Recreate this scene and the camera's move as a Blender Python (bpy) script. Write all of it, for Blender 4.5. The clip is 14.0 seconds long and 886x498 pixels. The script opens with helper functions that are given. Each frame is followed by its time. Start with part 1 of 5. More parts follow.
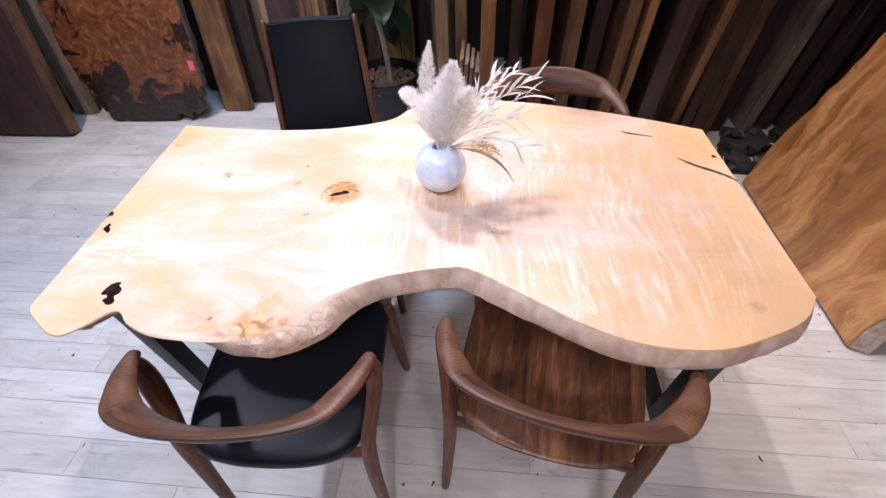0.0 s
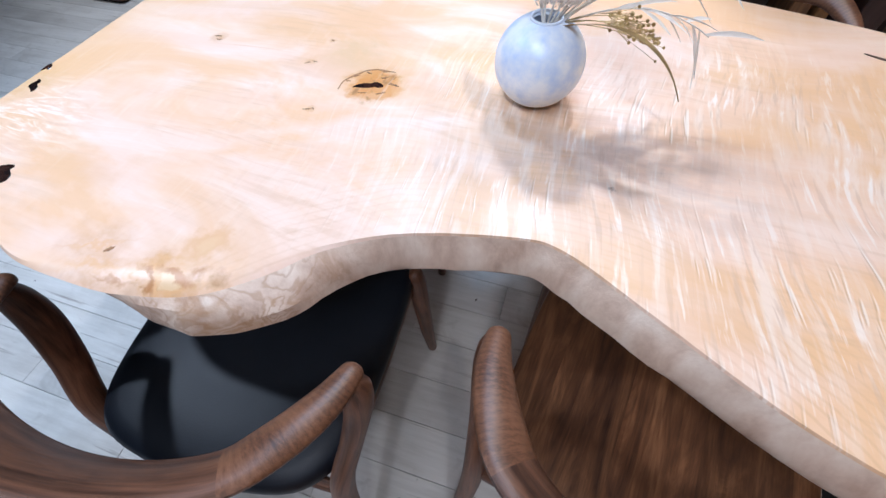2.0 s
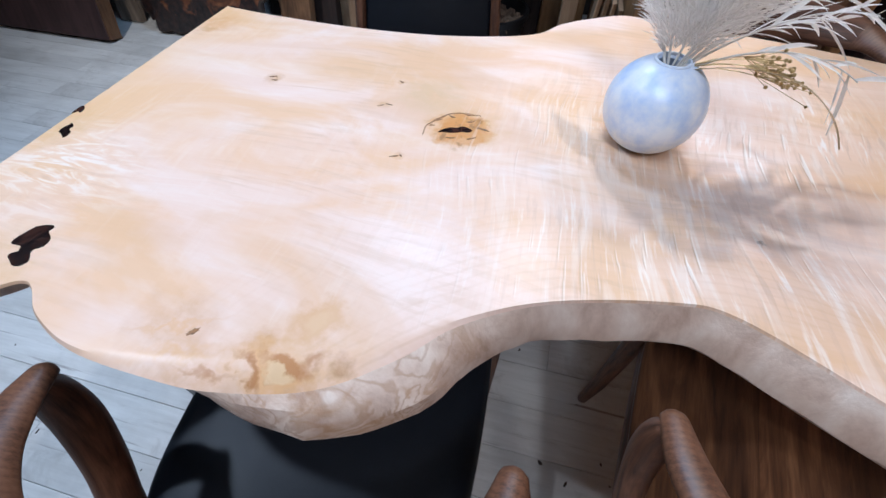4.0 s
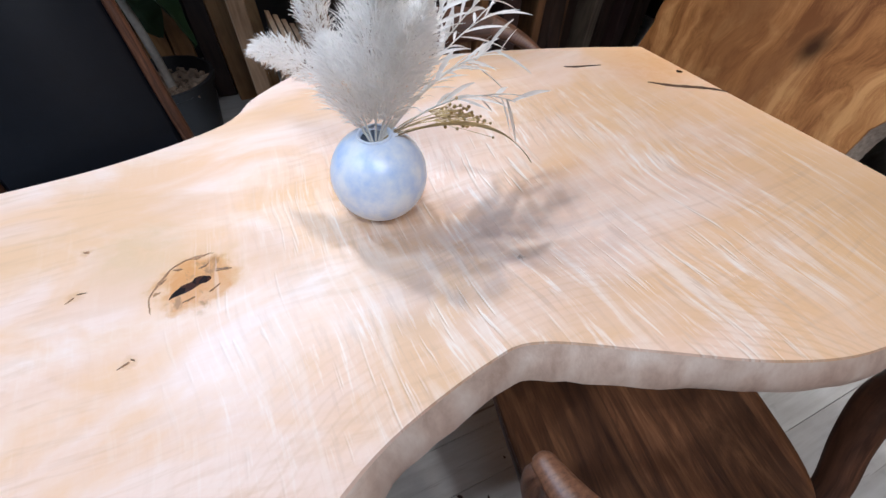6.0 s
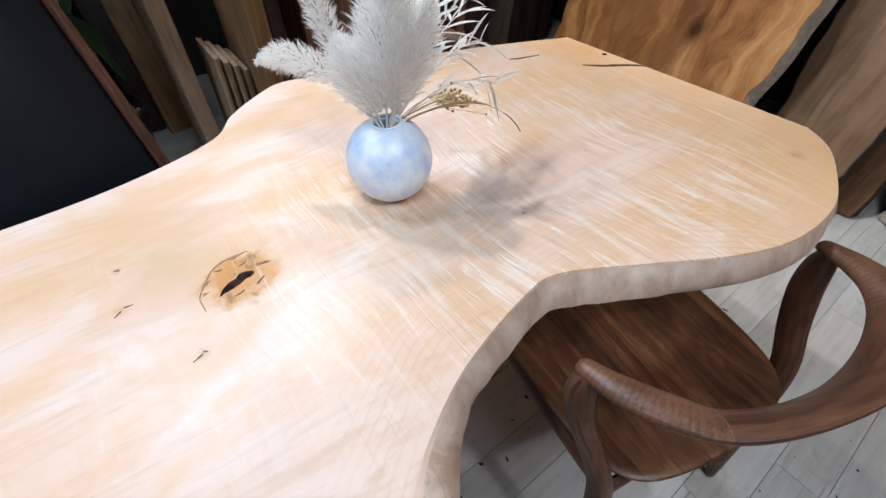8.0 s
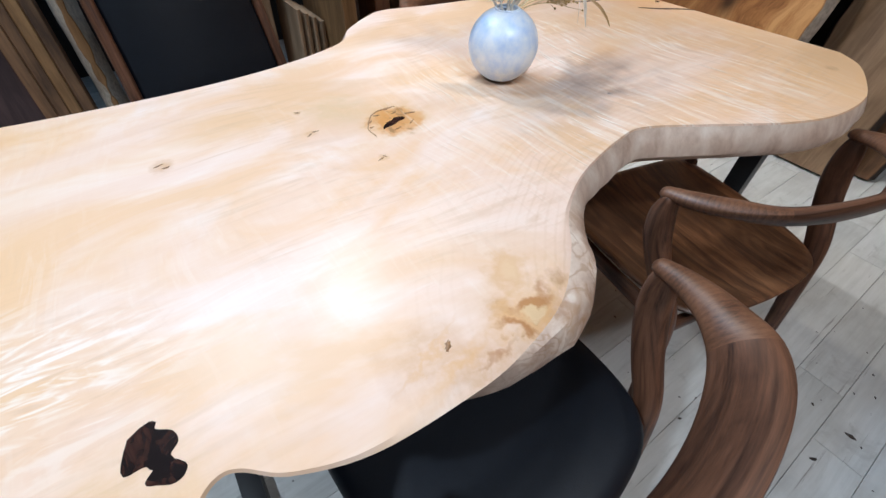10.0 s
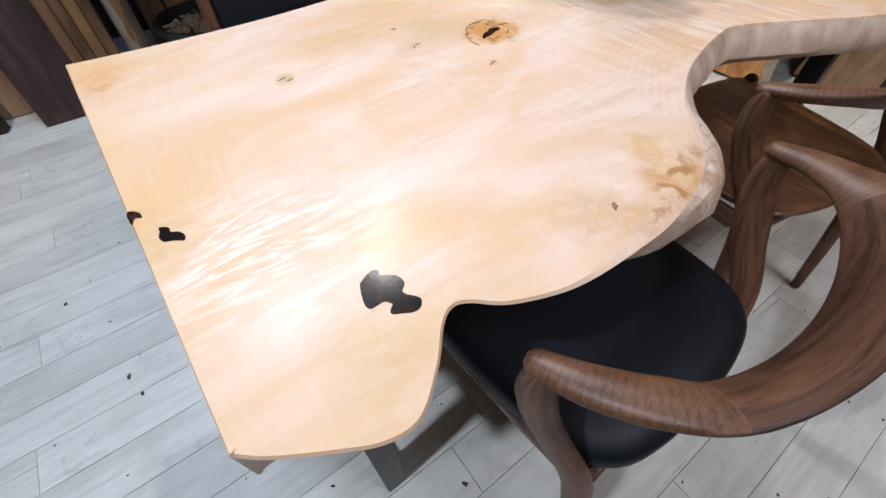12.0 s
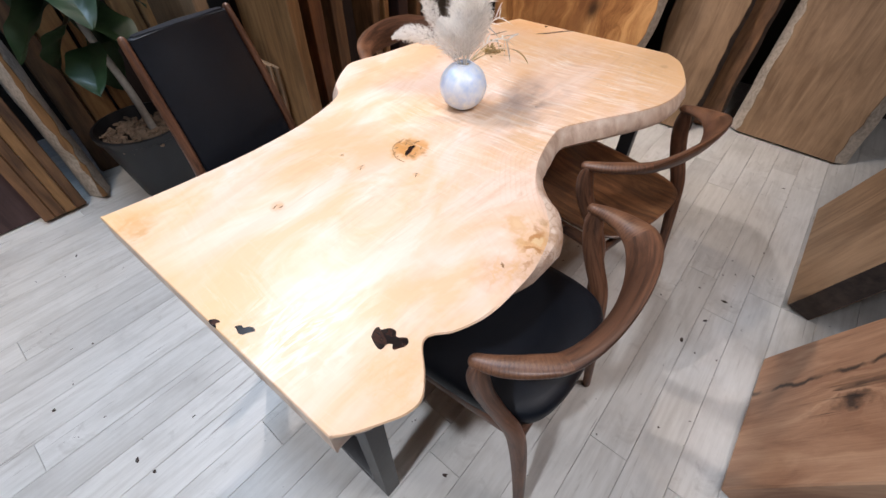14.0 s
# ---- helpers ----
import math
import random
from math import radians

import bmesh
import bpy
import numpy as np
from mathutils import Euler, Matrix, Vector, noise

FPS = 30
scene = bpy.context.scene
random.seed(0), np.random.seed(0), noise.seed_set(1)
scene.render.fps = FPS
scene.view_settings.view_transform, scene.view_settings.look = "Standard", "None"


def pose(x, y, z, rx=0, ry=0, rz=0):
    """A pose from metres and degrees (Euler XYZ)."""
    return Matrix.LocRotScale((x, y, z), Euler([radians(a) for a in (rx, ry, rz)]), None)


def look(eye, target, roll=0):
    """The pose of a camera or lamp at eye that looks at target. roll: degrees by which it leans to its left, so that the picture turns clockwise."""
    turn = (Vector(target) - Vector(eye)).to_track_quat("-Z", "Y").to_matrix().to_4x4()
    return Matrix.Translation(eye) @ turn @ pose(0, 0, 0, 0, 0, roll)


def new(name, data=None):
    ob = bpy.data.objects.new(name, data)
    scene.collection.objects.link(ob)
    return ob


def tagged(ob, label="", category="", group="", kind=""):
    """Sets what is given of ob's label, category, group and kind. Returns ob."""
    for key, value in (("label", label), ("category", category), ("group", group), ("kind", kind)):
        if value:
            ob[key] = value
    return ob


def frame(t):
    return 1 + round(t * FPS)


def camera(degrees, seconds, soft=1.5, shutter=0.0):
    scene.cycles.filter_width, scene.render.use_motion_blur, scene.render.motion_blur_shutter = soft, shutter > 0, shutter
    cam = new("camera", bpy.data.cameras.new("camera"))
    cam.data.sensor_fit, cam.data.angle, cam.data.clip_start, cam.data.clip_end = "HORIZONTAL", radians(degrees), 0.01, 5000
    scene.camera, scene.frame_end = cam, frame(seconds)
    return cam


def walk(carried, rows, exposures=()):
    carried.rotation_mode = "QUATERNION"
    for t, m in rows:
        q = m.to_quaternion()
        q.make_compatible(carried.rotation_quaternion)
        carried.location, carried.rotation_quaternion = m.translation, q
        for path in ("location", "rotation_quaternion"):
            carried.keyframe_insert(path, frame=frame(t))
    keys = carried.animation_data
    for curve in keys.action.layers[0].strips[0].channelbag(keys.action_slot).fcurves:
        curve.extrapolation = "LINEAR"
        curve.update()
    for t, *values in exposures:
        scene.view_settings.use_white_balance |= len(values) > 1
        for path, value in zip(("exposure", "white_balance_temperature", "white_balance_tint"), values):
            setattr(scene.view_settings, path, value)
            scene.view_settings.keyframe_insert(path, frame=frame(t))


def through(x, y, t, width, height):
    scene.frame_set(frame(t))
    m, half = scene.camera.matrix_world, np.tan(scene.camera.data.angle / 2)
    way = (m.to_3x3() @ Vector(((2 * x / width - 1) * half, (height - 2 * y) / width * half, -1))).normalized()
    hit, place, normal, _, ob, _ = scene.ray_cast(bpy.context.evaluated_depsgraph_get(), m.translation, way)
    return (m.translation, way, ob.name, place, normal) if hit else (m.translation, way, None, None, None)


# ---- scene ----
cam = camera(94.1, 14.0)
PATH = [
    (0, (0.365, -0.821, 1.421), (0.198, 0.516, -0.057), -3.2),
    (0.5, (0.362, -0.765, 1.366), (0.123, 0.519, -0.149), -3.4),
    (1, (0.37, -0.684, 1.294), (0.064, 0.552, -0.248), -3.0),
    (1.5, (0.345, -0.6, 1.202), (-0.005, 0.563, -0.387), -2.5),
    (2, (0.311, -0.551, 1.123), (-0.076, 0.535, -0.512), -2.3),
    (2.5, (0.273, -0.552, 1.089), (-0.192, 0.527, -0.53), -2.5),
    (2.7, (0.252, -0.564, 1.079), (-0.227, 0.546, -0.514), -1.6),
    (4.8, (0.068, -0.47, 1.113), (0.079, 0.816, -0.418), 1.8),
    (5, (0.077, -0.449, 1.127), (0.187, 0.832, -0.406), 1.6),
    (5.5, (0.131, -0.418, 1.128), (0.484, 0.836, -0.39), 1.2),
    (6, (0.152, -0.409, 1.14), (0.713, 0.792, -0.357), 0.9),
    (6.5, (0.139, -0.413, 1.147), (0.855, 0.726, -0.332), 1.0),
    (7, (0.117, -0.418, 1.149), (0.924, 0.695, -0.304), 0.3),
    (7.2, (0.105, -0.413, 1.15), (0.927, 0.68, -0.309), 0.3),
    (9.3, (-0.196, -0.525, 1.111), (0.639, 0.605, -0.313), 1.0),
    (9.5, (-0.218, -0.538, 1.1), (0.615, 0.599, -0.32), 1.2),
    (10, (-0.307, -0.567, 1.073), (0.516, 0.554, -0.364), 2.0),
    (10.5, (-0.369, -0.592, 1.055), (0.425, 0.528, -0.4), 1.4),
    (11, (-0.422, -0.588, 1.035), (0.336, 0.516, -0.451), 0.3),
    (11.5, (-0.469, -0.567, 1.026), (0.268, 0.506, -0.492), -0.5),
    (12, (-0.504, -0.548, 1.029), (0.237, 0.49, -0.511), -1.2),
    (12.5, (-0.53, -0.53, 1.046), (0.255, 0.479, -0.492), -1.5),
    (13, (-0.562, -0.554, 1.117), (0.307, 0.426, -0.394), -1.3),
    (13.5, (-0.614, -0.6, 1.207), (0.349, 0.345, -0.269), -0.9),
    (14, (-0.64, -0.649, 1.297), (0.42, 0.249, -0.143), -0.2),
]
EXPOSURES = [(0, 0.06, 6300, 24), (1.5, -0.06, 5950, 15), (2.5, -0.22, 5550, 8), (5, -0.38, 5550, 10), (6.5, -0.36, 5850, 9), (9.5, -0.29, 5850, 3), (11, -0.29, 6000, 9), (13, -0.31, 6600, 10), (14, -0.14, 6750, 15)]
walk(cam, [(t, look(eye, target, roll)) for t, eye, target, roll in PATH], EXPOSURES)

# ---- world and lamps ----
world = bpy.data.worlds.new("room_world")
scene.world = world
world.use_nodes = True
world.node_tree.nodes["Background"].inputs[0].default_value = (0.75, 0.85, 1.0, 1)
world.node_tree.nodes["Background"].inputs[1].default_value = 0.05


def spot(eye, target, watts, angle=60, blend=0.6, radius=0.05, colour=(1.0, 0.95, 0.9)):
    data = bpy.data.lights.new("ceiling_spot", "SPOT")
    data.energy, data.spot_size, data.spot_blend, data.shadow_soft_size, data.color = watts, radians(angle), blend, radius, colour
    ob = new("ceiling_spot", data)
    ob.matrix_world = look(eye, target)
    return ob


def panel(eye, target, watts, wide, deep, colour):
    data = bpy.data.lights.new("ceiling_panel", "AREA")
    data.shape, data.size, data.size_y, data.energy, data.color = "RECTANGLE", wide, deep, watts, colour
    ob = new("ceiling_panel", data)
    ob.matrix_world = look(eye, target)
    return ob


COOL, WHITE, WARM = (0.82, 0.90, 1.0), (1.0, 0.965, 0.95), (1.0, 0.88, 0.75)
# unseen soft fill added to brighten the near chairs, floor and vase front
panel((0.35, -1.45, 2.70), (0.30, -0.60, 0.0), 22, 1.3, 0.6, (0.93, 0.94, 1.0))
panel((-0.46, 1.12, 2.70), (-0.46, 1.10, 0.0), 32, 0.5, 0.4, (0.48, 0.71, 1.0))
spot((-0.55, 1.12, 2.62), (-0.40, -0.15, 0.72), 30, 84, 0.9, 0.12, (0.90, 0.94, 1.0))
spot((0.24, 1.22, 2.66), (0.60, -0.55, 0.2), 108, 100, 0.8, 0.035, (1.0, 0.95, 0.93))
spot((-1.60, -0.40, 2.66), (-1.15, -0.25, 0.0), 175, 92, 0.9, 0.06, COOL)
spot((0.35, -1.75, 2.66), (0.30, -0.15, 0.7), 40, 58, 1.0, 0.06, (1.0, 0.97, 0.97))
spot((-1.5, 0.5, 2.66), (-1.8, 1.9, 0.5), 140, 75, 0.8, 0.06, WARM)
spot((0.9, 0.4, 2.66), (2.0, 0.3, 0.6), 135, 62, 0.8, 0.06, WARM)
spot((1.5, -0.9, 2.66), (2.2, -0.9, 0.3), 20, 85, 0.8, 0.2, WHITE)
# narrow beam added to brighten plumes and vase, placed roughly from the glaze highlights
spot((-0.20, -1.10, 2.66), (0.25, 0.10, 0.95), 62, 17, 0.6, 0.05, (0.86, 0.93, 1.0))
spot((0.95, 1.22, 2.66), (0.95, 0.0, 0.72), 52, 70, 0.8, 0.04, (1.0, 0.86, 0.70))
spot((0.66, -1.05, 2.66), (0.56, -0.55, 0.5), 22, 28, 0.6, 0.04, (1.0, 0.90, 0.80))
spot((0.5, 0.65, 2.66), (0.4, 1.6, 0.6), 40, 80, 0.8, 0.22, WARM)

# ---- materials ----


class Mat:
    """A small helper round a node material."""

    def __init__(self, name, rough=0.5, metal=0.0, colour=None, spec=0.5):
        self.m = bpy.data.materials.new(name)
        self.m.use_nodes = True
        self.t = self.m.node_tree
        self.b = self.t.nodes["Principled BSDF"]
        self.b.inputs["Roughness"].default_value = rough
        self.b.inputs["Metallic"].default_value = metal
        self.b.inputs["Specular IOR Level"].default_value = spec
        if colour:
            self.b.inputs["Base Color"].default_value = (*colour, 1)

    def n(self, kind, **inputs):
        node = self.t.nodes.new(kind)
        for key, value in inputs.items():
            self.put(node.inputs[key.replace("_", " ")], value)
        return node

    def put(self, socket, value):
        if isinstance(value, bpy.types.NodeSocket):
            self.t.links.new(value, socket)
        elif value is not None:
            socket.default_value = value

    def coords(self, kind="Object"):
        return self.n("ShaderNodeTexCoord").outputs[kind]

    def scaled(self, vec, s):
        m = self.n("ShaderNodeMapping", Vector=vec)
        m.inputs["Scale"].default_value = s
        return m.outputs[0]

    def noise(self, vec, scale, detail=4.0, rough=0.55, dist=0.0):
        return self.n("ShaderNodeTexNoise", Vector=vec, Scale=scale, Detail=detail, Roughness=rough, Distortion=dist).outputs[0]

    def ramp(self, fac, *stops):
        node = self.n("ShaderNodeValToRGB", Fac=fac)
        e = node.color_ramp.elements
        while len(e) < len(stops):
            e.new(0.5)
        for el, (p, c) in zip(e, stops):
            el.position, el.color = p, (*c, 1) if not isinstance(c, (int, float)) else (c, c, c, 1)
        return node.outputs[0]

    def mix(self, fac, a, b, blend="MIX"):
        node = self.t.nodes.new("ShaderNodeMix")
        node.data_type, node.blend_type = "RGBA", blend
        for key, value in ((0, fac), (6, a), (7, b)):
            if isinstance(value, tuple):
                value = (*value, 1) if len(value) == 3 else value
            self.put(node.inputs[key], value)
        return node.outputs[2]

    def math(self, op, a, b=None, c=None):
        node = self.t.nodes.new("ShaderNodeMath")
        node.operation = op
        for i, value in enumerate((a, b, c)):
            if value is not None:
                self.put(node.inputs[i], value)
        return node.outputs[0]

    def vmath(self, op, a, b=None):
        node = self.t.nodes.new("ShaderNodeVectorMath")
        node.operation = op
        self.put(node.inputs[0], a)
        if b is not None:
            self.put(node.inputs[1], b)
        return node.outputs["Value"] if op in ("LENGTH", "DISTANCE") else node.outputs[0]

    def bump(self, height, strength=0.2, dist=0.01):
        node = self.n("ShaderNodeBump", Height=height)
        node.inputs["Strength"].default_value, node.inputs["Distance"].default_value = strength, dist
        self.t.links.new(node.outputs[0], self.b.inputs["Normal"])

    def colour(self, value):
        self.put(self.b.inputs["Base Color"], value)

    def rough(self, value):
        self.put(self.b.inputs["Roughness"], value)

    def random(self):
        return self.n("ShaderNodeObjectInfo").outputs["Random"]


def wood(name, dark, light, axis="Z", coords="Object", scale=1.0, rough=0.5, contrast=1.7, blotch=0.35, random_tone=0.3, spec=0.4):
    """Long-grained timber: fine fibre, broad figure and blotches, the grain along the axis."""
    m = Mat(name, rough, spec=spec)
    v = m.coords(coords)
    shift = m.n("ShaderNodeCombineXYZ", X=m.math("MULTIPLY", m.random(), 13.0), Y=m.math("MULTIPLY", m.random(), 7.0), Z=m.math("MULTIPLY", m.random(), 5.0)).outputs[0]
    v = m.vmath("ADD", v, shift)
    k = {"X": (0.06, 1, 1), "Y": (1, 0.06, 1), "Z": (1, 1, 0.06)}[axis]
    j = {"X": (0.15, 1, 1), "Y": (1, 0.15, 1), "Z": (1, 1, 0.15)}[axis]
    fibre = m.noise(m.scaled(v, k), 170 * scale, 4, 0.65)
    figure = m.noise(m.scaled(v, j), 13 * scale, 5, 0.6, 1.6)
    blots = m.noise(v, 4.5 * scale, 3)
    lines = m.math("MULTIPLY_ADD", figure, 0.75, m.math("MULTIPLY", fibre, 0.25))
    mid = tuple((a + b) / 2 for a, b in zip(dark, light))
    lo, hi = 0.5 - 0.2 / contrast, 0.5 + 0.2 / contrast
    c = m.ramp(lines, (lo, dark), (0.5, mid), (hi, light))
    c = m.mix(blotch, c, m.ramp(blots, (0.3, tuple(q * 0.45 for q in dark)), (0.7, light)), "MULTIPLY" if blotch > 0.6 else "MIX")
    tone = m.math("MULTIPLY_ADD", m.random(), random_tone, 1 - random_tone * 0.6)
    c = m.mix(1.0, c, m.n("ShaderNodeCombineColor", Red=tone, Green=tone, Blue=tone).outputs[0], "MULTIPLY")
    m.colour(c)
    m.rough(m.math("MULTIPLY_ADD", fibre, 0.2, rough - 0.1))
    m.bump(m.math("ADD", fibre, m.math("MULTIPLY", figure, 0.5)), 0.18, 0.002)
    return m.m


walnut = wood("walnut_along", (0.040, 0.017, 0.0105), (0.212, 0.094, 0.051), "X", "UV", 2.8, 0.40, 1.45, 0.10, 0.40)
# arm rests sawn across the curve: soft slanting growth bands
m = Mat("walnut_banded", 0.42, spec=0.4)
v = m.coords("UV")
sep = m.n("ShaderNodeSeparateXYZ", Vector=v)
wav = m.noise(m.scaled(v, (1, 0.35, 1)), 24, 3, 0.5)
turn = m.math("ADD", m.math("MULTIPLY_ADD", sep.outputs[0], 760.0, m.math("MULTIPLY", wav, 16.0)), m.math("MULTIPLY", m.random(), 9.0))
band = m.math("MULTIPLY_ADD", m.math("SINE", turn), 0.5, 0.5)
fib = m.noise(m.scaled(v, (1, 0.3, 1)), 420, 3, 0.65)
tone = m.noise(v, 16, 3)
c = m.ramp(m.math("ADD", m.math("MULTIPLY_ADD", band, 0.07, m.math("MULTIPLY", fib, 0.45)), m.math("MULTIPLY", tone, 0.46)), (0.34, (0.060, 0.025, 0.014)), (0.52, (0.155, 0.069, 0.036)), (0.72, (0.225, 0.105, 0.057)))
m.colour(c)
m.rough(m.math("MULTIPLY_ADD", fib, 0.2, 0.32))
m.bump(fib, 0.12, 0.0015)
walnut_arm = m.m
m = Mat("walnut_boards", 0.36)
v = m.coords()
sx = m.n("ShaderNodeSeparateXYZ", Vector=v).outputs[0]
strip = m.math("FLOOR", m.math("MULTIPLY_ADD", sx, 8.6, 0.35))
off = m.n("ShaderNodeTexWhiteNoise")
off.noise_dimensions = "1D"
m.put(off.inputs["W"], strip)
sv = m.vmath("ADD", v, m.n("ShaderNodeCombineXYZ", X=m.math("MULTIPLY", strip, 3.7), Y=m.math("MULTIPLY", strip, 1.3), Z=0.0).outputs[0])
fig = m.noise(m.scaled(sv, (1, 0.16, 1)), 20, 5, 0.62, 1.8)
fib = m.noise(m.scaled(sv, (1, 0.05, 1)), 260, 4, 0.65)
c = m.ramp(m.math("MULTIPLY_ADD", fig, 0.75, m.math("MULTIPLY", fib, 0.25)), (0.33, (0.040, 0.016, 0.009)), (0.5, (0.140, 0.058, 0.025)), (0.67, (0.29, 0.132, 0.057)))
tone = m.math("MULTIPLY_ADD", off.outputs[0], 0.75, 0.62)
c = m.mix(1.0, c, m.n("ShaderNodeCombineColor", Red=tone, Green=tone, Blue=tone).outputs[0], "MULTIPLY")
m.colour(c)
m.rough(m.math("MULTIPLY_ADD", fib, 0.2, 0.26))
m.bump(fib, 0.15, 0.002)
walnut_seat = m.m
m = Mat("golden_figured", 0.3)
v = m.coords()
curve = m.vmath("SCALE", m.vmath("SUBTRACT", m.n("ShaderNodeTexNoise", Vector=v, Scale=2.4, Detail=3.0).outputs["Color"], (0.5, 0.5, 0.5)))
curve.node.inputs["Scale"].default_value = 0.22
gv = m.vmath("ADD", v, curve)
fig = m.noise(m.scaled(gv, (1, 1, 0.2)), 9, 6, 0.62, 1.2)
band = m.noise(m.scaled(gv, (1, 1, 0.12)), 3.2, 3, 0.5)
fib = m.noise(m.scaled(gv, (1, 1, 0.05)), 190, 4, 0.65)
c = m.ramp(m.math("MULTIPLY_ADD", fig, 0.8, m.math("MULTIPLY", fib, 0.2)), (0.36, (0.17, 0.062, 0.020)), (0.5, (0.38, 0.17, 0.058)), (0.64, (0.58, 0.31, 0.125)))
c = m.mix(m.ramp(band, (0.36, 0.75), (0.5, 0.0)), c, (0.20, 0.085, 0.032))
c = m.mix(m.ramp(m.noise(gv, 6.0, 4), (0.58, 0.0), (0.75, 0.6)), c, (0.54, 0.30, 0.12))
c = m.mix(m.ramp(m.vmath("DISTANCE", m.scaled(gv, (1, 0, 0.7)), (0.16, 0.0, 0.40)), (0.012, 0.95), (0.06, 0.0)), c, (0.045, 0.018, 0.008))
m.colour(c)
m.rough(m.math("MULTIPLY_ADD", fib, 0.2, 0.22))
m.bump(fig, 0.15, 0.004)
golden = m.m
WOODS = {
    "brown": wood("timber_brown", (0.05, 0.022, 0.010), (0.24, 0.12, 0.055), rough=0.6),
    "honey": wood("timber_honey", (0.16, 0.075, 0.028), (0.42, 0.22, 0.09), rough=0.5),
    "red": wood("timber_red", (0.10, 0.03, 0.012), (0.30, 0.12, 0.045), rough=0.5),
    "dark": wood("timber_dark", (0.012, 0.007, 0.006), (0.055, 0.03, 0.022), rough=0.65),
    "plum": wood("timber_plum", (0.030, 0.016, 0.016), (0.075, 0.042, 0.040), rough=0.5, blotch=0.15),
    "grey": wood("timber_grey", (0.10, 0.075, 0.055), (0.30, 0.235, 0.18), rough=0.75),
    "tan": wood("timber_tan", (0.20, 0.115, 0.06), (0.42, 0.27, 0.16), rough=0.55),
    "pale": wood("timber_pale", (0.33, 0.22, 0.12), (0.6, 0.45, 0.29), rough=0.6),
}


def plain(name, colour, rough=0.5, metal=0.0, scale=40.0, vary=0.25, bump=0.1, spec=0.5):
    m = Mat(name, rough, metal, spec=spec)
    v = m.coords()
    a = m.math("MULTIPLY_ADD", m.noise(v, scale, 5), 0.6, m.math("MULTIPLY", m.noise(v, scale / 9, 3), 0.4))
    m.colour(m.ramp(a, (0.3, tuple(c * (1 - vary) for c in colour)), (0.7, tuple(min(1, c * (1 + vary)) for c in colour))))
    m.rough(m.math("MULTIPLY_ADD", a, 0.2, rough - 0.1))
    if bump:
        m.bump(a, bump, 0.002)
    return m.m


steel = plain("black_steel", (0.012, 0.012, 0.014), 0.42, 0.0, 120, 0.2, 0.05)
leather = plain("black_leather", (0.0045, 0.0068, 0.0120), 0.48, 0.0, 420, 0.3, 0.18, 0.32)
m = Mat("dark_resin", 0.13)
v = m.coords()
m.colour(m.mix(m.ramp(m.noise(m.scaled(v, (1, 0.5, 1)), 70, 4, 0.6, 0.8), (0.50, 0.0), (0.64, 1.0)), (0.011, 0.007, 0.007), (0.050, 0.020, 0.014)))
resin = m.m
crack_mat = plain("crack_brown", (0.075, 0.035, 0.016), 0.6, 0.0, 80, 0.6, 0.3)
eye_mat = plain("eye_brown", (0.30, 0.15, 0.060), 0.5, 0.0, 300, 0.7, 0.2)
# white glaze; its blue mottles paint in the cool panel's reflection
porcelain = Mat("glazed_white", 0.34, spec=0.8)
_v = porcelain.coords()
porcelain.colour(porcelain.ramp(porcelain.noise(_v, 26, 4, 0.6), (0.36, (0.55, 0.68, 0.92)), (0.62, (0.86, 0.90, 0.96))))
porcelain.bump(porcelain.noise(_v, 45, 3), 0.12, 0.004)
porcelain = porcelain.m
plaster = plain("dark_plaster", (0.035, 0.030, 0.028), 0.9, 0, 25, 0.2, 0.3)
ceiling_paint = plain("ceiling_paint", (0.55, 0.54, 0.52), 0.9, 0, 25, 0.08, 0.1)


def dry(name, colour, through):
    """Thin dry plant stuff that lets some light through."""
    m = Mat(name, 0.85, spec=0.2)
    c = m.ramp(m.noise(m.coords(), 60, 4), (0.3, tuple(q * 0.86 for q in colour)), (0.7, colour))
    m.colour(c)
    m.b.inputs["Sheen Weight"].default_value, m.b.inputs["Sheen Roughness"].default_value = 0.7, 0.4
    t = m.n("ShaderNodeBsdfTranslucent", Color=c)
    mix = m.n("ShaderNodeMixShader", Fac=through)
    m.t.links.new(m.b.outputs[0], mix.inputs[1]), m.t.links.new(t.outputs[0], mix.inputs[2])
    m.t.links.new(mix.outputs[0], m.t.nodes["Material Output"].inputs[0])
    return m.m


plume_mat = dry("plume", (1.0, 0.98, 0.95), 0.6)
straw_mat = dry("bleached_straw", (0.95, 0.92, 0.87), 0.35)
gold_mat = plain("gold_leaf", (0.42, 0.30, 0.13), 0.38, 0.55, 60, 0.3, 0.1)
bark_mat = plain("pale_bark", (0.45, 0.38, 0.31), 0.95, 0, 60, 0.45, 0.9)
dark_bark = plain("dark_bark", (0.05, 0.035, 0.028), 0.9, 0, 40, 0.6, 0.9)
stone_mat = plain("dark_slate", (0.035, 0.036, 0.04), 0.6, 0, 30, 0.4, 0.6)
pot_mat = plain("dark_pot", (0.010, 0.010, 0.012), 0.5, 0, 60, 0.3, 0.15)
chip_mat = plain("bark_chips", (0.24, 0.17, 0.12), 0.85, 0, 30, 0.5, 0.5)
leaf_mat = plain("fig_leaf", (0.022, 0.052, 0.02), 0.45, 0, 25, 0.35, 0.25)
trunk_mat = plain("pale_trunk", (0.36, 0.33, 0.29), 0.8, 0, 60, 0.3, 0.5)
tag_mat = plain("pink_tag", (0.75, 0.12, 0.22), 0.6, 0, 30, 0.1, 0.0)

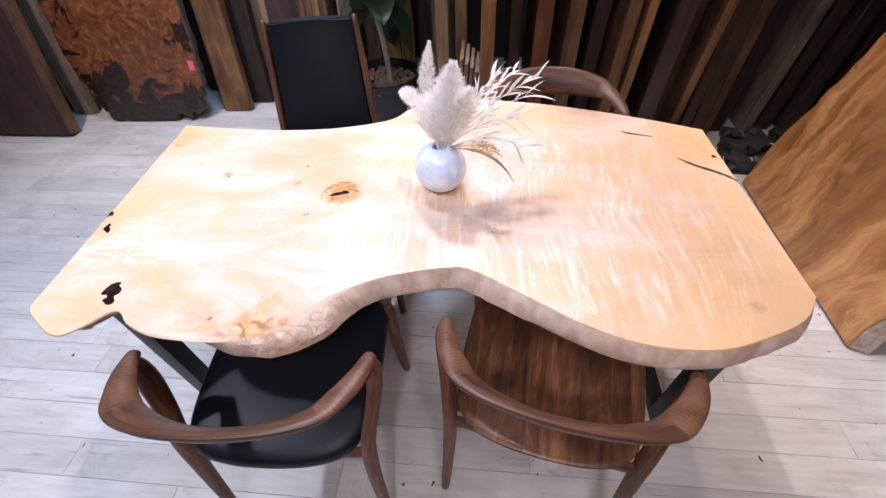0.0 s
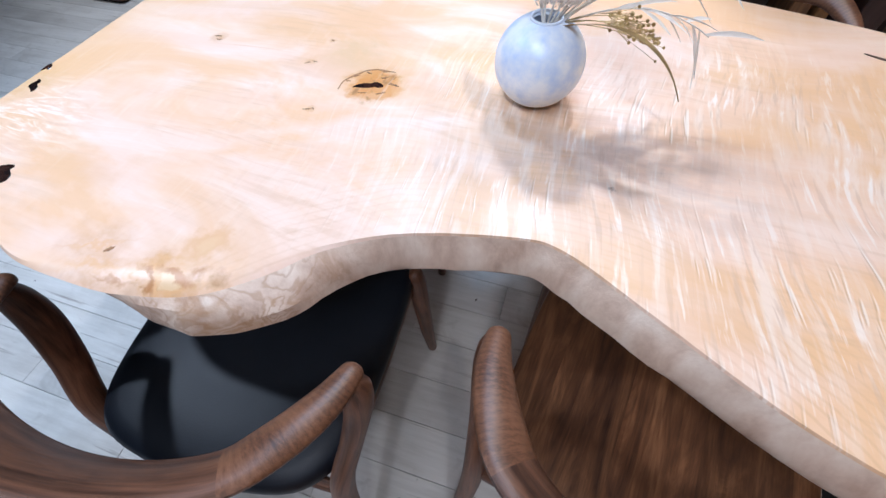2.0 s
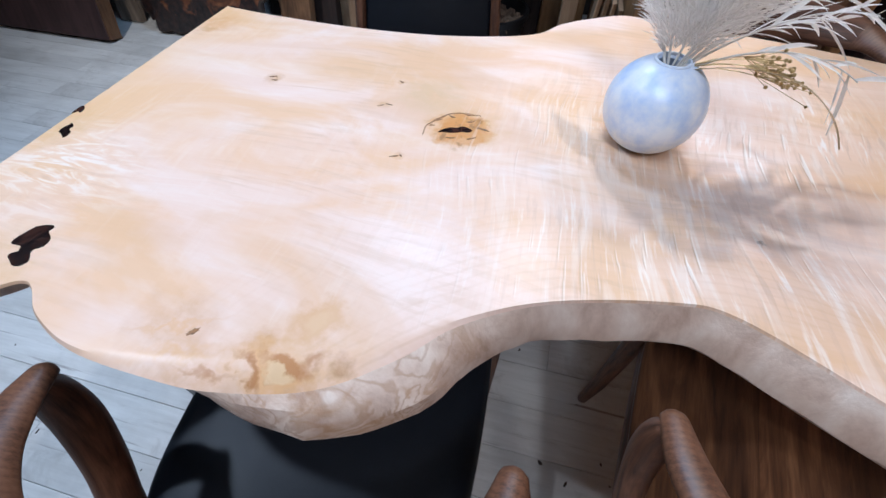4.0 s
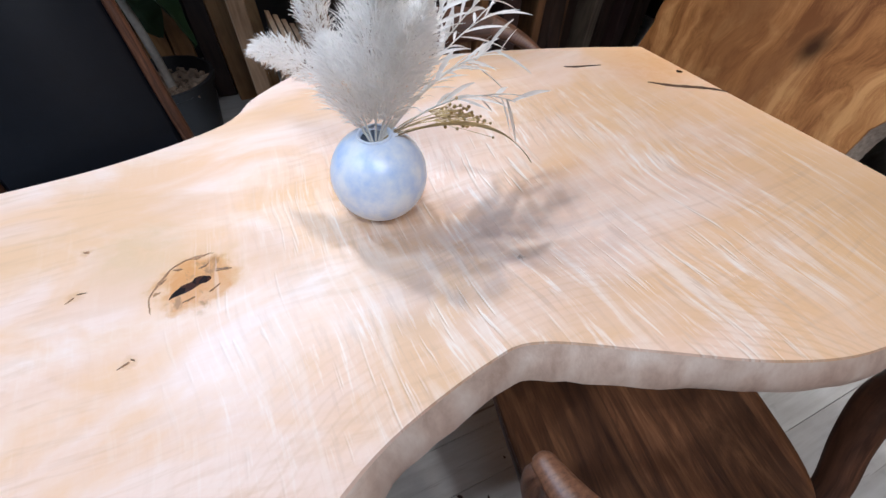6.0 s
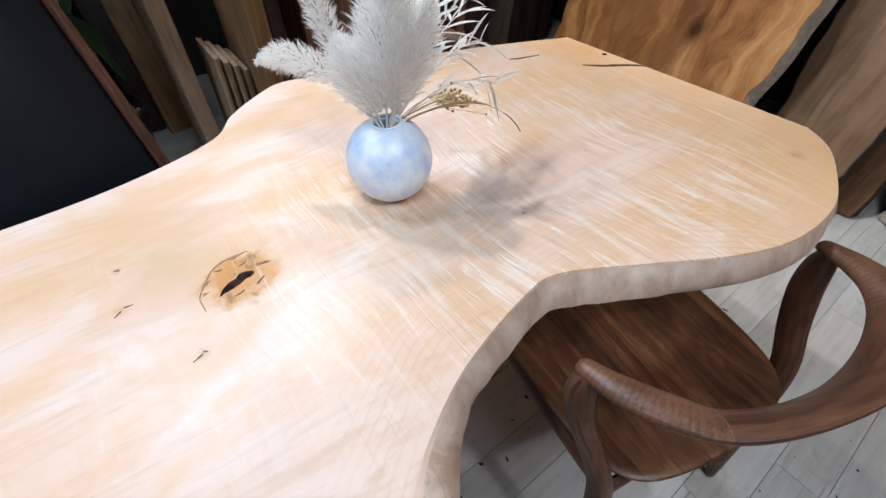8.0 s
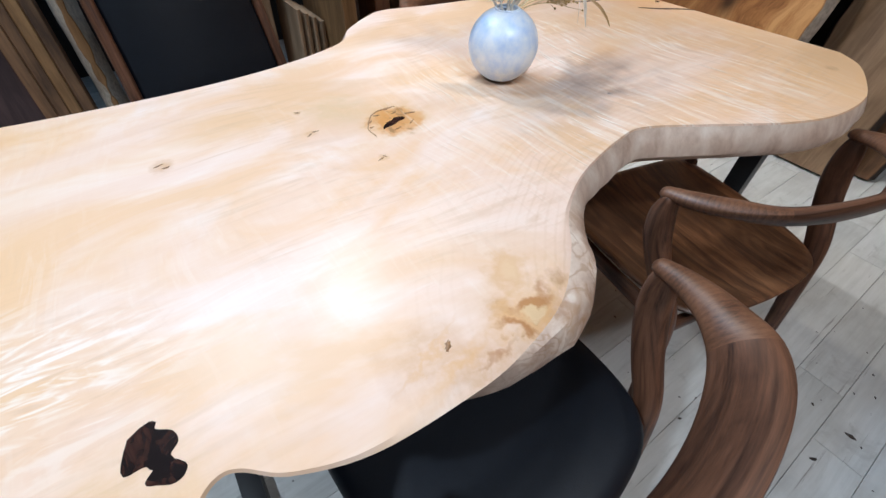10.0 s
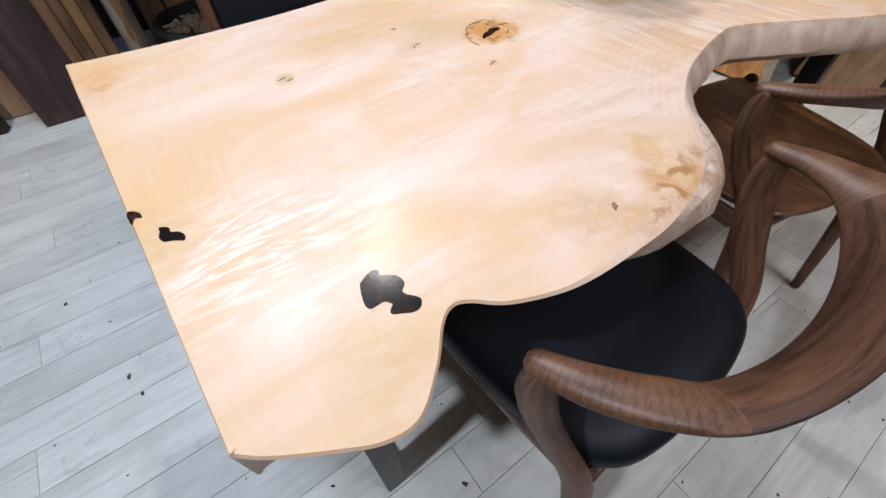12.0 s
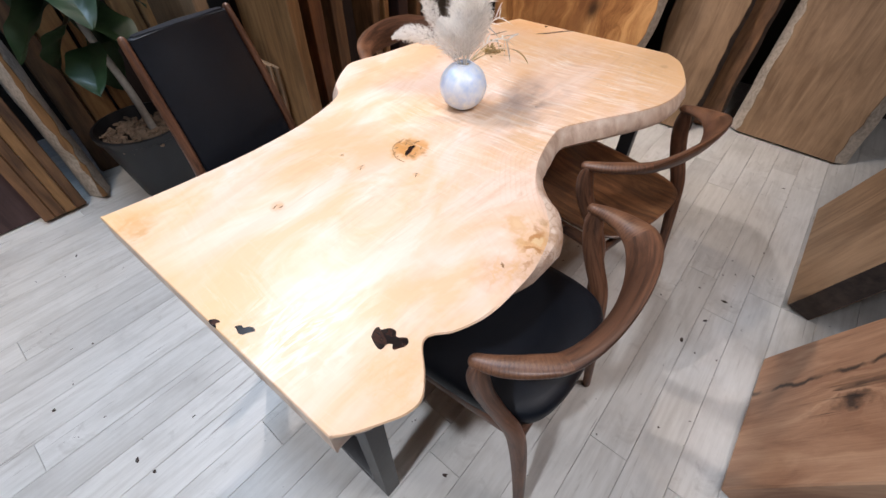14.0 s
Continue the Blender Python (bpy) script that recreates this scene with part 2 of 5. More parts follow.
# pale maple with curl, knots and burl stains
m = Mat("maple_top", 0.33, spec=0.27)
v = m.coords()
warp = m.n("ShaderNodeTexNoise", Vector=v, Scale=1.7, Detail=2.0).outputs["Color"]
push = m.vmath("SCALE", m.vmath("SUBTRACT", warp, (0.5, 0.5, 0.5)))
push.node.inputs["Scale"].default_value = 0.16
wv = m.vmath("ADD", v, push)
grain = m.noise(m.scaled(wv, (0.30, 2.0, 1)), 7, 4, 0.5, 0.4)
fibre = m.noise(m.scaled(wv, (0.04, 1, 1)), 260, 4, 0.65)
lines = m.noise(m.scaled(wv, (0.07, 1.5, 1)), 70, 3, 0.55)
lines_where = m.ramp(m.noise(m.vmath("ADD", v, (7.0, 2.0, 0.0)), 4.2, 2), (0.45, 0.12), (0.62, 1.0))
curl = m.noise(m.scaled(wv, (3.4, 0.42, 1)), 15, 4, 0.6, 0.6)
streak = m.noise(m.scaled(wv, (3.0, 0.30, 1)), 34, 3, 0.6, 0.3)
curl_where = m.ramp(m.noise(m.vmath("ADD", v, (0.35, 0.1, 0.0)), 3.1, 3), (0.44, 0.0), (0.60, 1.0))
middle = m.ramp(m.vmath("DISTANCE", m.scaled(v, (0.8, 1.0, 1)), (0.40, -0.08, 0.72)), (0.22, 1.0), (0.48, 0.0))
curl_where = m.math("MAXIMUM", m.math("MULTIPLY", curl_where, 0.15), m.math("MULTIPLY", middle, m.ramp(m.noise(v, 6.0, 3), (0.35, 0.35), (0.55, 1.0))))
cloud = m.noise(m.scaled(wv, (0.75, 1.35, 1)), 4.4, 5, 0.58, 0.9)
tan = m.noise(m.vmath("ADD", m.scaled(wv, (0.6, 1.3, 1)), (3.0, 1.0, 0.0)), 4.2, 4, 0.55, 0.7)
c = m.ramp(m.math("MULTIPLY_ADD", grain, 0.8, m.math("MULTIPLY", fibre, 0.2)), (0.34, (0.78, 0.55, 0.42)), (0.5, (0.82, 0.61, 0.495)), (0.66, (0.85, 0.685, 0.59)))
c = m.mix(m.math("MULTIPLY", m.ramp(cloud, (0.45, 0.0), (0.60, 1.0)), 0.85), c, (0.775, 0.495, 0.29))
along = m.n("ShaderNodeSeparateXYZ", Vector=wv).outputs[0]
ends = m.math("MAXIMUM", m.ramp(m.math("MULTIPLY_ADD", along, 0.5, 0.5), (0.18, 1.0), (0.31, 0.0)), m.ramp(m.math("MULTIPLY_ADD", along, 0.5, 0.5), (0.70, 0.0), (0.90, 1.0)))
c = m.mix(m.math("MULTIPLY", m.math("MULTIPLY", ends, m.ramp(m.noise(m.vmath("ADD", v, (1.0, 4.0, 0.0)), 4.5, 4), (0.36, 0.35), (0.6, 1.0))), 0.85), c, (0.77, 0.47, 0.225))
c = m.mix(m.math("MULTIPLY", m.ramp(tan, (0.53, 0.0), (0.66, 1.0)), 0.62), c, (0.71, 0.45, 0.25))
c = m.mix(m.math("MULTIPLY", m.math("MULTIPLY", m.ramp(lines, (0.50, 0.0), (0.66, 1.0)), lines_where), 0.38), c, (0.62, 0.40, 0.24))
# pale wrinkled figure between the filled holes
turned = m.n("ShaderNodeMapping", Vector=wv)
turned.inputs["Rotation"].default_value, turned.inputs["Scale"].default_value = (0, 0, radians(42)), (0.55, 1.9, 1)
wrinkle = m.noise(turned.outputs[0], 24, 3, 0.55, 1.5)
wrinkle_where = m.ramp(m.vmath("DISTANCE", m.vmath("ADD", v, m.vmath("SCALE", push)), (-0.485, -0.235, 0.72)), (0.03, 1.0), (0.14, 0.0))
c = m.mix(m.math("MULTIPLY", m.math("MULTIPLY", wrinkle_where, m.ramp(wrinkle, (0.50, 0.0), (0.62, 1.0))), 0.65), c, (0.90, 0.82, 0.75))
c = m.mix(m.math("MULTIPLY", m.math("MULTIPLY", wrinkle_where, m.ramp(wrinkle, (0.36, 1.0), (0.44, 0.0))), 0.45), c, (0.64, 0.42, 0.28))
c = m.mix(m.math("MULTIPLY", m.math("MULTIPLY", curl_where, m.ramp(curl, (0.48, 0.0), (0.64, 1.0))), 0.6), c, (0.86, 0.75, 0.66))
c = m.mix(m.math("MULTIPLY", m.math("MULTIPLY", curl_where, m.ramp(streak, (0.58, 0.0), (0.67, 1.0))), 0.75), c, (0.90, 0.82, 0.75))
c = m.mix(m.math("MULTIPLY", m.math("MULTIPLY", curl_where, m.ramp(streak, (0.34, 1.0), (0.43, 0.0))), 0.5), c, (0.58, 0.39, 0.27))
# mottled grey patch: the bouquet's cast shadow painted into the wood colour
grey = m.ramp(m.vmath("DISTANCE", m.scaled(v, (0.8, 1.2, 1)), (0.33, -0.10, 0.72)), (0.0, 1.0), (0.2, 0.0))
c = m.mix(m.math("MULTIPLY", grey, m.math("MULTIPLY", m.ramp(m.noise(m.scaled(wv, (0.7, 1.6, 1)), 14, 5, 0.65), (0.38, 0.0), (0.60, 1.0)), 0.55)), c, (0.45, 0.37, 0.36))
jit = m.vmath("SCALE", m.vmath("SUBTRACT", m.n("ShaderNodeTexNoise", Vector=v, Scale=38.0, Detail=3.0).outputs["Color"], (0.5, 0.5, 0.5)))
jit.node.inputs["Scale"].default_value = 0.05
kv = m.vmath("ADD", v, jit)
fine = m.vmath("SCALE", m.vmath("SUBTRACT", m.n("ShaderNodeTexNoise", Vector=v, Scale=110.0, Detail=3.0).outputs["Color"], (0.5, 0.5, 0.5)))
fine.node.inputs["Scale"].default_value = 0.016
fv = m.vmath("ADD", v, fine)
ORANGE, BROWN, INK = (0.56, 0.30, 0.12), (0.40, 0.21, 0.09), (0.05, 0.03, 0.022)
for (x, y), r, tone, power in (((0.006, 0.006), 0.060, (0.66, 0.40, 0.165), 0.95), ((-0.348, 0.066), 0.017, ORANGE, 0.7), ((-0.128, 0.114), 0.009, ORANGE, 0.7), ((-0.133, 0.036), 0.011, ORANGE, 0.5), ((-0.070, -0.085), 0.009, ORANGE, 0.6), ((-0.06, 0.085), 0.060, (0.62, 0.44, 0.24), 0.5), ((0.398, -0.128), 0.005, INK, 0.9), ((-0.06, -0.425), 0.085, (0.70, 0.44, 0.22), 0.6), ((-0.055, -0.425), 0.022, BROWN, 0.7), ((-0.02, -0.40), 0.014, BROWN, 0.7), ((-0.20, -0.40), 0.05, ORANGE, 0.45), ((-0.105, -0.395), 0.018, ORANGE, 0.8), ((-0.155, -0.44), 0.04, ORANGE, 0.6), ((-0.60, -0.15), 0.07, (0.68, 0.42, 0.19), 0.7), ((-0.575, 0.24), 0.055, (0.68, 0.36, 0.15), 0.75), ((0.97, 0.24), 0.11, (0.70, 0.37, 0.16), 0.7), ((-0.46, -0.40), 0.07, (0.66, 0.42, 0.19), 0.65), ((0.92, -0.31), 0.016, BROWN, 0.5), ((0.5, 0.33), 0.012, ORANGE, 0.6)):
    d = m.vmath("DISTANCE", fv if r < 0.025 else kv, (x, y, 0.72))
    ring = m.math("MULTIPLY", m.ramp(m.math("DIVIDE", d, r * 1.25), (0.35, 1.0), (0.9, 0.0)), m.math("MULTIPLY", m.ramp(m.noise(kv, 45, 4), (0.3, 0.35), (0.65, 1.0)), power))
    c = m.mix(ring, c, tone)
eye = m.ramp(m.vmath("DISTANCE", kv, (0.002, 0.002, 0.72)), (0.035, 1.0), (0.052, 0.0))
c = m.mix(m.math("MULTIPLY", m.ramp(m.vmath("DISTANCE", m.vmath("ADD", v, m.vmath("SCALE", jit)), (0.002, 0.004, 0.72)), (0.036, 1.0), (0.052, 0.0)), m.ramp(m.noise(kv, 40, 4), (0.3, 0.55), (0.6, 0.95))), c, (0.62, 0.28, 0.080))
vein = m.ramp(m.noise(m.scaled(v, (1.0, 0.6, 1)), 38, 4, 0.65, 0.4), (0.52, 0.0), (0.60, 1.0))
c = m.mix(m.math("MULTIPLY", m.math("MULTIPLY", eye, vein), 0.75), c, (0.30, 0.155, 0.06))
# growth lines that run round the bay of the front edge
bay = m.vmath("DISTANCE", m.vmath("ADD", v, m.vmath("MULTIPLY", m.vmath("SUBTRACT", warp, (0.5, 0.5, 0.5)), (0.10, 0.10, 0.0))), (0.31, -0.66, 0.72))
rings = m.math("SINE", m.math("MULTIPLY_ADD", m.noise(v, 9, 4), 12.0, m.math("MULTIPLY", bay, 560.0)))
rings_where = m.math("MULTIPLY", m.ramp(bay, (0.40, 1.0), (0.62, 0.0)), m.ramp(m.noise(m.vmath("ADD", v, (2.0, 0.0, 0.0)), 7, 3), (0.42, 0.1), (0.6, 1.0)))
c = m.mix(m.math("MULTIPLY", m.math("MULTIPLY", m.ramp(rings, (0.35, 0.0), (0.95, 1.0)), rings_where), 0.30), c, (0.58, 0.36, 0.19))
# thin bright flecks across the curl, each with a dark side
fleck_v = m.scaled(wv, (5.2, 0.26, 1))
fleck = m.noise(fleck_v, 30, 2, 0.5, 0.25)
dark_side = m.noise(m.vmath("ADD", fleck_v, (0.010, 0.0, 0.0)), 30, 2, 0.5, 0.25)
fleck_where = m.math("MULTIPLY", m.ramp(m.vmath("DISTANCE", m.scaled(v, (0.8, 1.0, 1)), (0.36, -0.12, 0.72)), (0.16, 1.0), (0.44, 0.0)), m.ramp(m.noise(m.vmath("ADD", v, (0.0, 6.0, 0.0)), 8, 3), (0.40, 0.0), (0.56, 1.0)))
c = m.mix(m.math("MULTIPLY", m.math("MULTIPLY", m.ramp(dark_side, (0.64, 0.0), (0.67, 1.0)), fleck_where), 0.5), c, (0.44, 0.28, 0.17))
c = m.mix(m.math("MULTIPLY", m.math("MULTIPLY", m.ramp(fleck, (0.64, 0.0), (0.67, 1.0)), fleck_where), 0.6), c, (0.92, 0.86, 0.79))
uneven = m.vmath("SUBTRACT", m.n("ShaderNodeTexNoise", Vector=v, Scale=55.0, Detail=4.0).outputs["Color"], (0.5, 0.5, 0.5))


def stain(c, x, y, long, wide, turn, tone, power, ragged=0.5, soft=0.5):
    """A stain with an uneven outline: an oval of half length and half width, turned by degrees."""
    shift = m.vmath("SCALE", uneven)
    shift.node.inputs["Scale"].default_value = ragged * 0.05
    oval = m.n("ShaderNodeMapping", Vector=m.vmath("ADD", v, shift))
    oval.vector_type = "TEXTURE"
    oval.inputs["Location"].default_value, oval.inputs["Rotation"].default_value, oval.inputs["Scale"].default_value = (x, y, 0.72), (0, 0, radians(turn)), (long, wide, 0.05)
    far = m.vmath("LENGTH", oval.outputs[0])
    return m.mix(m.math("MULTIPLY", m.ramp(far, (max(0.0, 1 - soft), 1.0), (1.0, 0.0)), power), c, tone)


# the burl on the front lobe: a tan halo, brown folds and a pale inlaid patch
TANNED, FOLD = (0.69, 0.39, 0.165), (0.42, 0.18, 0.06)
c = stain(c, -0.064, -0.360, 0.038, 0.029, 70, (0.64, 0.36, 0.15), 0.55, 1.1, 0.5)
c = stain(c, -0.060, -0.362, 0.022, 0.016, 70, (0.74, 0.51, 0.31), 0.7, 0.9, 0.7)
c = stain(c, -0.080, -0.420, 0.062, 0.026, -20, TANNED, 0.75, 1.3, 0.6)
c = stain(c, -0.098, -0.424, 0.030, 0.010, -30, FOLD, 0.8, 1.1, 0.6)
c = stain(c, -0.074, -0.412, 0.032, 0.012, -15, FOLD, 0.75, 1.0, 0.5)
c = stain(c, -0.045, -0.398, 0.026, 0.010, 40, FOLD, 0.6, 1.0, 0.8)
c = stain(c, -0.078, -0.417, 0.021, 0.0075, -18, (0.76, 0.55, 0.32), 0.8, 0.7, 0.4)
c = stain(c, -0.140, -0.436, 0.036, 0.0055, 8, FOLD, 0.6, 0.8, 0.8)
c = stain(c, -0.178, -0.424, 0.055, 0.010, 15, TANNED, 0.6, 1.0, 0.9)
c = stain(c, -0.20, -0.40, 0.07, 0.006, 22, TANNED, 0.5, 1.0, 0.9)
c = stain(c, -0.575, 0.208, 0.024, 0.014, 0, (0.62, 0.34, 0.15), 0.75, 0.6, 0.6)
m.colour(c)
m.rough(m.math("MULTIPLY_ADD", grain, 0.18, 0.24))
m.bump(m.math("MULTIPLY_ADD", fibre, 0.3, curl), 0.04, 0.002)
maple = m.m

m = Mat("maple_edge", 0.5)
v = m.coords()
a = m.noise(m.scaled(v, (1, 1, 0.5)), 24, 5, 0.6, 0.2)
c = m.ramp(a, (0.33, (0.52, 0.36, 0.27)), (0.5, (0.70, 0.54, 0.43)), (0.68, (0.82, 0.69, 0.58)))
swirl = m.math("SINE", m.math("MULTIPLY", m.noise(m.scaled(v, (1, 1, 1.6)), 11, 4, 0.5, 1.2), 60.0))
d = m.vmath("DISTANCE", v, (-0.01, -0.42, 0.69))
c = m.mix(m.math("MULTIPLY", m.ramp(d, (0.06, 1.0), (0.20, 0.0)), m.ramp(swirl, (0.1, 0.0), (0.95, 0.5))), c, (0.42, 0.23, 0.115))
c = m.mix(m.math("MULTIPLY", m.ramp(d, (0.05, 1.0), (0.20, 0.0)), m.ramp(m.noise(m.scaled(v, (0.7, 0.7, 1.6)), 24, 4, 0.6, 1.2), (0.45, 0.0), (0.66, 0.55))), c, (0.46, 0.24, 0.10))
m.colour(c)
m.bump(a, 0.35, 0.008)
maple_edge = m.m

# white-washed planks
m = Mat("limed_plank", 0.42)
v = m.vmath("ADD", m.coords(), m.n("ShaderNodeCombineXYZ", X=m.math("MULTIPLY", m.random(), 31.0), Y=m.math("MULTIPLY", m.random(), 17.0), Z=0.0).outputs[0])
a = m.noise(m.scaled(v, (0.08, 1, 1)), 60, 5, 0.65)
b = m.noise(m.scaled(v, (0.3, 1, 1)), 7, 4, 0.6, 1.0)
w = m.coords()
c = m.ramp(m.math("MULTIPLY_ADD", a, 0.5, m.math("MULTIPLY", b, 0.5)), (0.34, (0.52, 0.505, 0.475)), (0.5, (0.64, 0.63, 0.60)), (0.66, (0.73, 0.72, 0.695)))
c = m.mix(m.ramp(m.noise(m.scaled(v, (0.06, 1.8, 1)), 30, 4, 0.7), (0.63, 0.0), (0.70, 0.8)), c, (0.22, 0.19, 0.17))
c = m.mix(m.ramp(m.noise(m.vmath("ADD", v, (5.0, 0.0, 0.0)), 3.0, 5, 0.65), (0.5, 0.0), (0.70, 0.6)), c, (0.44, 0.425, 0.40))
c = m.mix(m.math("MULTIPLY", m.ramp(m.noise(m.scaled(m.vmath("ADD", w, (2.0, 9.0, 0.0)), (0.6, 1.0, 1)), 9.0, 6, 0.7, 1.2), (0.56, 0.0), (0.68, 1.0)), 0.42), c, (0.36, 0.34, 0.31))
tone = m.math("MULTIPLY_ADD", m.random(), 0.16, 0.88)
c = m.mix(1.0, c, m.n("ShaderNodeCombineColor", Red=tone, Green=tone, Blue=tone).outputs[0], "MULTIPLY")
c = m.mix(m.ramp(m.noise(m.scaled(v, (0.7, 1.0, 1)), 62, 2), (0.765, 0.0), (0.79, 0.9)), c, (0.06, 0.05, 0.045))
m.colour(c)
m.rough(m.math("MULTIPLY_ADD", a, 0.25, 0.3))
m.bump(a, 0.25, 0.002)
plank_mat = m.m

# ---- mesh helpers ----


def finish(bm, smooth=True):
    bmesh.ops.recalc_face_normals(bm, faces=bm.faces)
    me = bpy.data.meshes.new("mesh")
    bm.to_mesh(me)
    bm.free()
    if smooth:
        me.shade_smooth()
    return me


def part(name, bm, material, parent=None, label="", smooth=True, sharp=40):
    me = bm if isinstance(bm, bpy.types.Mesh) else finish(bm, smooth)
    if smooth and sharp:
        me.set_sharp_from_angle(angle=radians(sharp))
    if not me.materials:
        for mt in material if isinstance(material, (list, tuple)) else [material]:
            me.materials.append(mt)
    ob = new(name, me)
    if parent:
        ob.parent = parent
    return tagged(ob, label)


def thing(name, label, category, at=(0, 0, 0), turn=0.0, group="", kind=""):
    ob = new(name)
    ob.empty_display_size = 0.1
    ob.matrix_world = pose(*at, 0, 0, turn)
    return tagged(ob, label, category, group, kind)


def box(bm, lo, hi, bevel=0.0, m=None):
    made = bmesh.ops.create_cube(bm, size=1)["verts"]
    lo, hi = Vector(lo), Vector(hi)
    for q in made:
        q.co = Vector([(lo[i] + hi[i]) / 2 + q.co[i] * (hi[i] - lo[i]) for i in range(3)])
    if bevel:
        edges = list({e for q in made for e in q.link_edges})
        made = bmesh.ops.bevel(bm, geom=edges, offset=bevel, segments=2, profile=0.6, affect="EDGES")["verts"]
    if m is not None:
        bmesh.ops.transform(bm, matrix=m, verts=list(set(made)))
    return bm


def spline(points, per=6, closed=False):
    """Catmull-Rom through rows of numbers."""
    p = np.array(points, float)
    n, out = len(p), []
    for i in range(n if closed else n - 1):
        g = lambda k: p[(i + k) % n] if closed else p[min(max(i + k, 0), n - 1)]
        a, b, c, d = g(-1), g(0), g(1), g(2)
        for k in range(per):
            t = k / per
            out.append(0.5 * (2 * b + (c - a) * t + (2 * a - 5 * b + 4 * c - d) * t * t + (3 * b - a - 3 * c + d) * t ** 3))
    if not closed:
        out.append(p[-1])
    return np.array(out)


def loft(bm, rows, n=12, power=2.0, up=(0, 0, 1), ends=True, span=None, slant=0.0):
    """A limb along rows of x, y, z, half breadth, half height (about the up side), and if given a twist in degrees, with rounded ends and a UV map in metres."""
    uv = bm.loops.layers.uv.verify()
    rows = np.array(rows, float)
    ends = (ends, ends) if isinstance(ends, bool) else ends
    if ends[0] or ends[1]:
        def cap(r, nxt):
            d = (r[:3] - nxt[:3]) / (np.linalg.norm(r[:3] - nxt[:3]) + 1e-9)
            h = min(r[3], r[4])
            return [np.array([*(r[:3] + d * h * k), r[3] * s, r[4] * s, *r[5:]]) for k, s in ((1.0, 0.12), (0.88, 0.5), (0.5, 0.87))]
        rows = np.array((cap(rows[0], rows[1]) if ends[0] else []) + list(rows) + (cap(rows[-1], rows[-2])[::-1] if ends[1] else []))
    up, rings, length = Vector(up), [], 0.0
    along = []
    for i, r in enumerate(rows):
        a, b = Vector(rows[max(i - 1, 0)][:3]), Vector(rows[min(i + 1, len(rows) - 1)][:3])
        d = (b - a).normalized()
        side = d.cross(up)
        side = side.normalized() if side.length > 1e-4 else Vector((1, 0, 0))
        top = side.cross(d).normalized()
        twist = radians(r[5]) if len(r) > 5 else 0.0
        s1, t1 = side * math.cos(twist) + top * math.sin(twist), top * math.cos(twist) - side * math.sin(twist)
        length += (Vector(r[:3]) - Vector(rows[max(i - 1, 0)][:3])).length
        along.append(length)
        ring = []
        for k in range(n):
            g = 2 * math.pi * k / n
            cx, sx = math.cos(g), math.sin(g)
            x = math.copysign(abs(cx) ** (2 / power), cx) * r[3]
            z = math.copysign(abs(sx) ** (2 / power), sx) * r[4]
            ring.append(bm.verts.new(Vector(r[:3]) + s1 * x + t1 * z))
        rings.append(ring)
    if span:
        for ring in rings[:span[0]] + rings[span[1] + 1:]:
            for q in ring:
                bm.verts.remove(q)
        rings, along = rings[span[0]:span[1] + 1], along[span[0]:span[1] + 1]
    for i in range(len(rings) - 1):
        for k in range(n):
            f = bm.faces.new((rings[i][k], rings[i][(k + 1) % n], rings[i + 1][(k + 1) % n], rings[i + 1][k]))
            for lp, (u, w) in zip(f.loops, ((along[i], k), (along[i], k + 1), (along[i + 1], k + 1), (along[i + 1], k))):
                lp[uv].uv = (u, 0.03 * abs(w / n * 2 - 1) * 3 + slant * u)
    for ring in (rings[0], rings[-1]):
        bm.faces.new(ring)
    return bm


def slab_of(bm, outline, profile, top_index=0, side_index=1):
    """A plate from a closed outline (x, y) and rows of (z, outward offset); offsets may be a function of the point's number."""
    pts = np.array(outline)
    n = len(pts)
    tang = np.roll(pts, -1, 0) - np.roll(pts, 1, 0)
    nrm = np.stack([tang[:, 1], -tang[:, 0]], 1)
    nrm /= np.linalg.norm(nrm, axis=1)[:, None] + 1e-9
    area = 0.5 * np.sum(pts[:, 0] * np.roll(pts[:, 1], -1) - np.roll(pts[:, 0], -1) * pts[:, 1])
    if area < 0:
        nrm = -nrm
    rings = []
    for z, off in profile:
        rings.append([bm.verts.new((pts[i, 0] + nrm[i, 0] * (off(i) if callable(off) else off), pts[i, 1] + nrm[i, 1] * (off(i) if callable(off) else off), z(i) if callable(z) else z)) for i in range(n)])
    for r, (a, b) in enumerate(zip(rings, rings[1:])):
        for i in range(n):
            bm.faces.new((a[i], a[(i + 1) % n], b[(i + 1) % n], b[i])).material_index = side_index if r > len(profile) - 7 else top_index
    bm.faces.new(rings[0]).material_index = top_index
    bm.faces.new(rings[-1]).material_index = side_index
    return bm


# ---- the room ----
X0, X1, Y0, Y1, HIGH = -3.6, 2.95, -2.3, 2.55, 2.75


def wall(name, lo, hi, label):
    tagged(part(name, box(bmesh.new(), lo, hi), plaster, None, "", False), label, "wall", kind="structure")


wall("wall_north", (X0 - 0.12, Y1, 0), (X1 + 0.12, Y1 + 0.12, HIGH), "dark plaster wall behind the leaning boards")
wall("wall_south", (X0 - 0.12, Y0 - 0.12, 0), (X1 + 0.12, Y0, HIGH), "dark plaster wall of the showroom")
wall("wall_east", (X1, Y0, 0), (X1 + 0.12, Y1, HIGH), "dark plaster wall behind the wide slabs")
wall("wall_west", (X0 - 0.12, Y0, 0), (X0, Y1, HIGH), "dark plaster wall of the showroom")
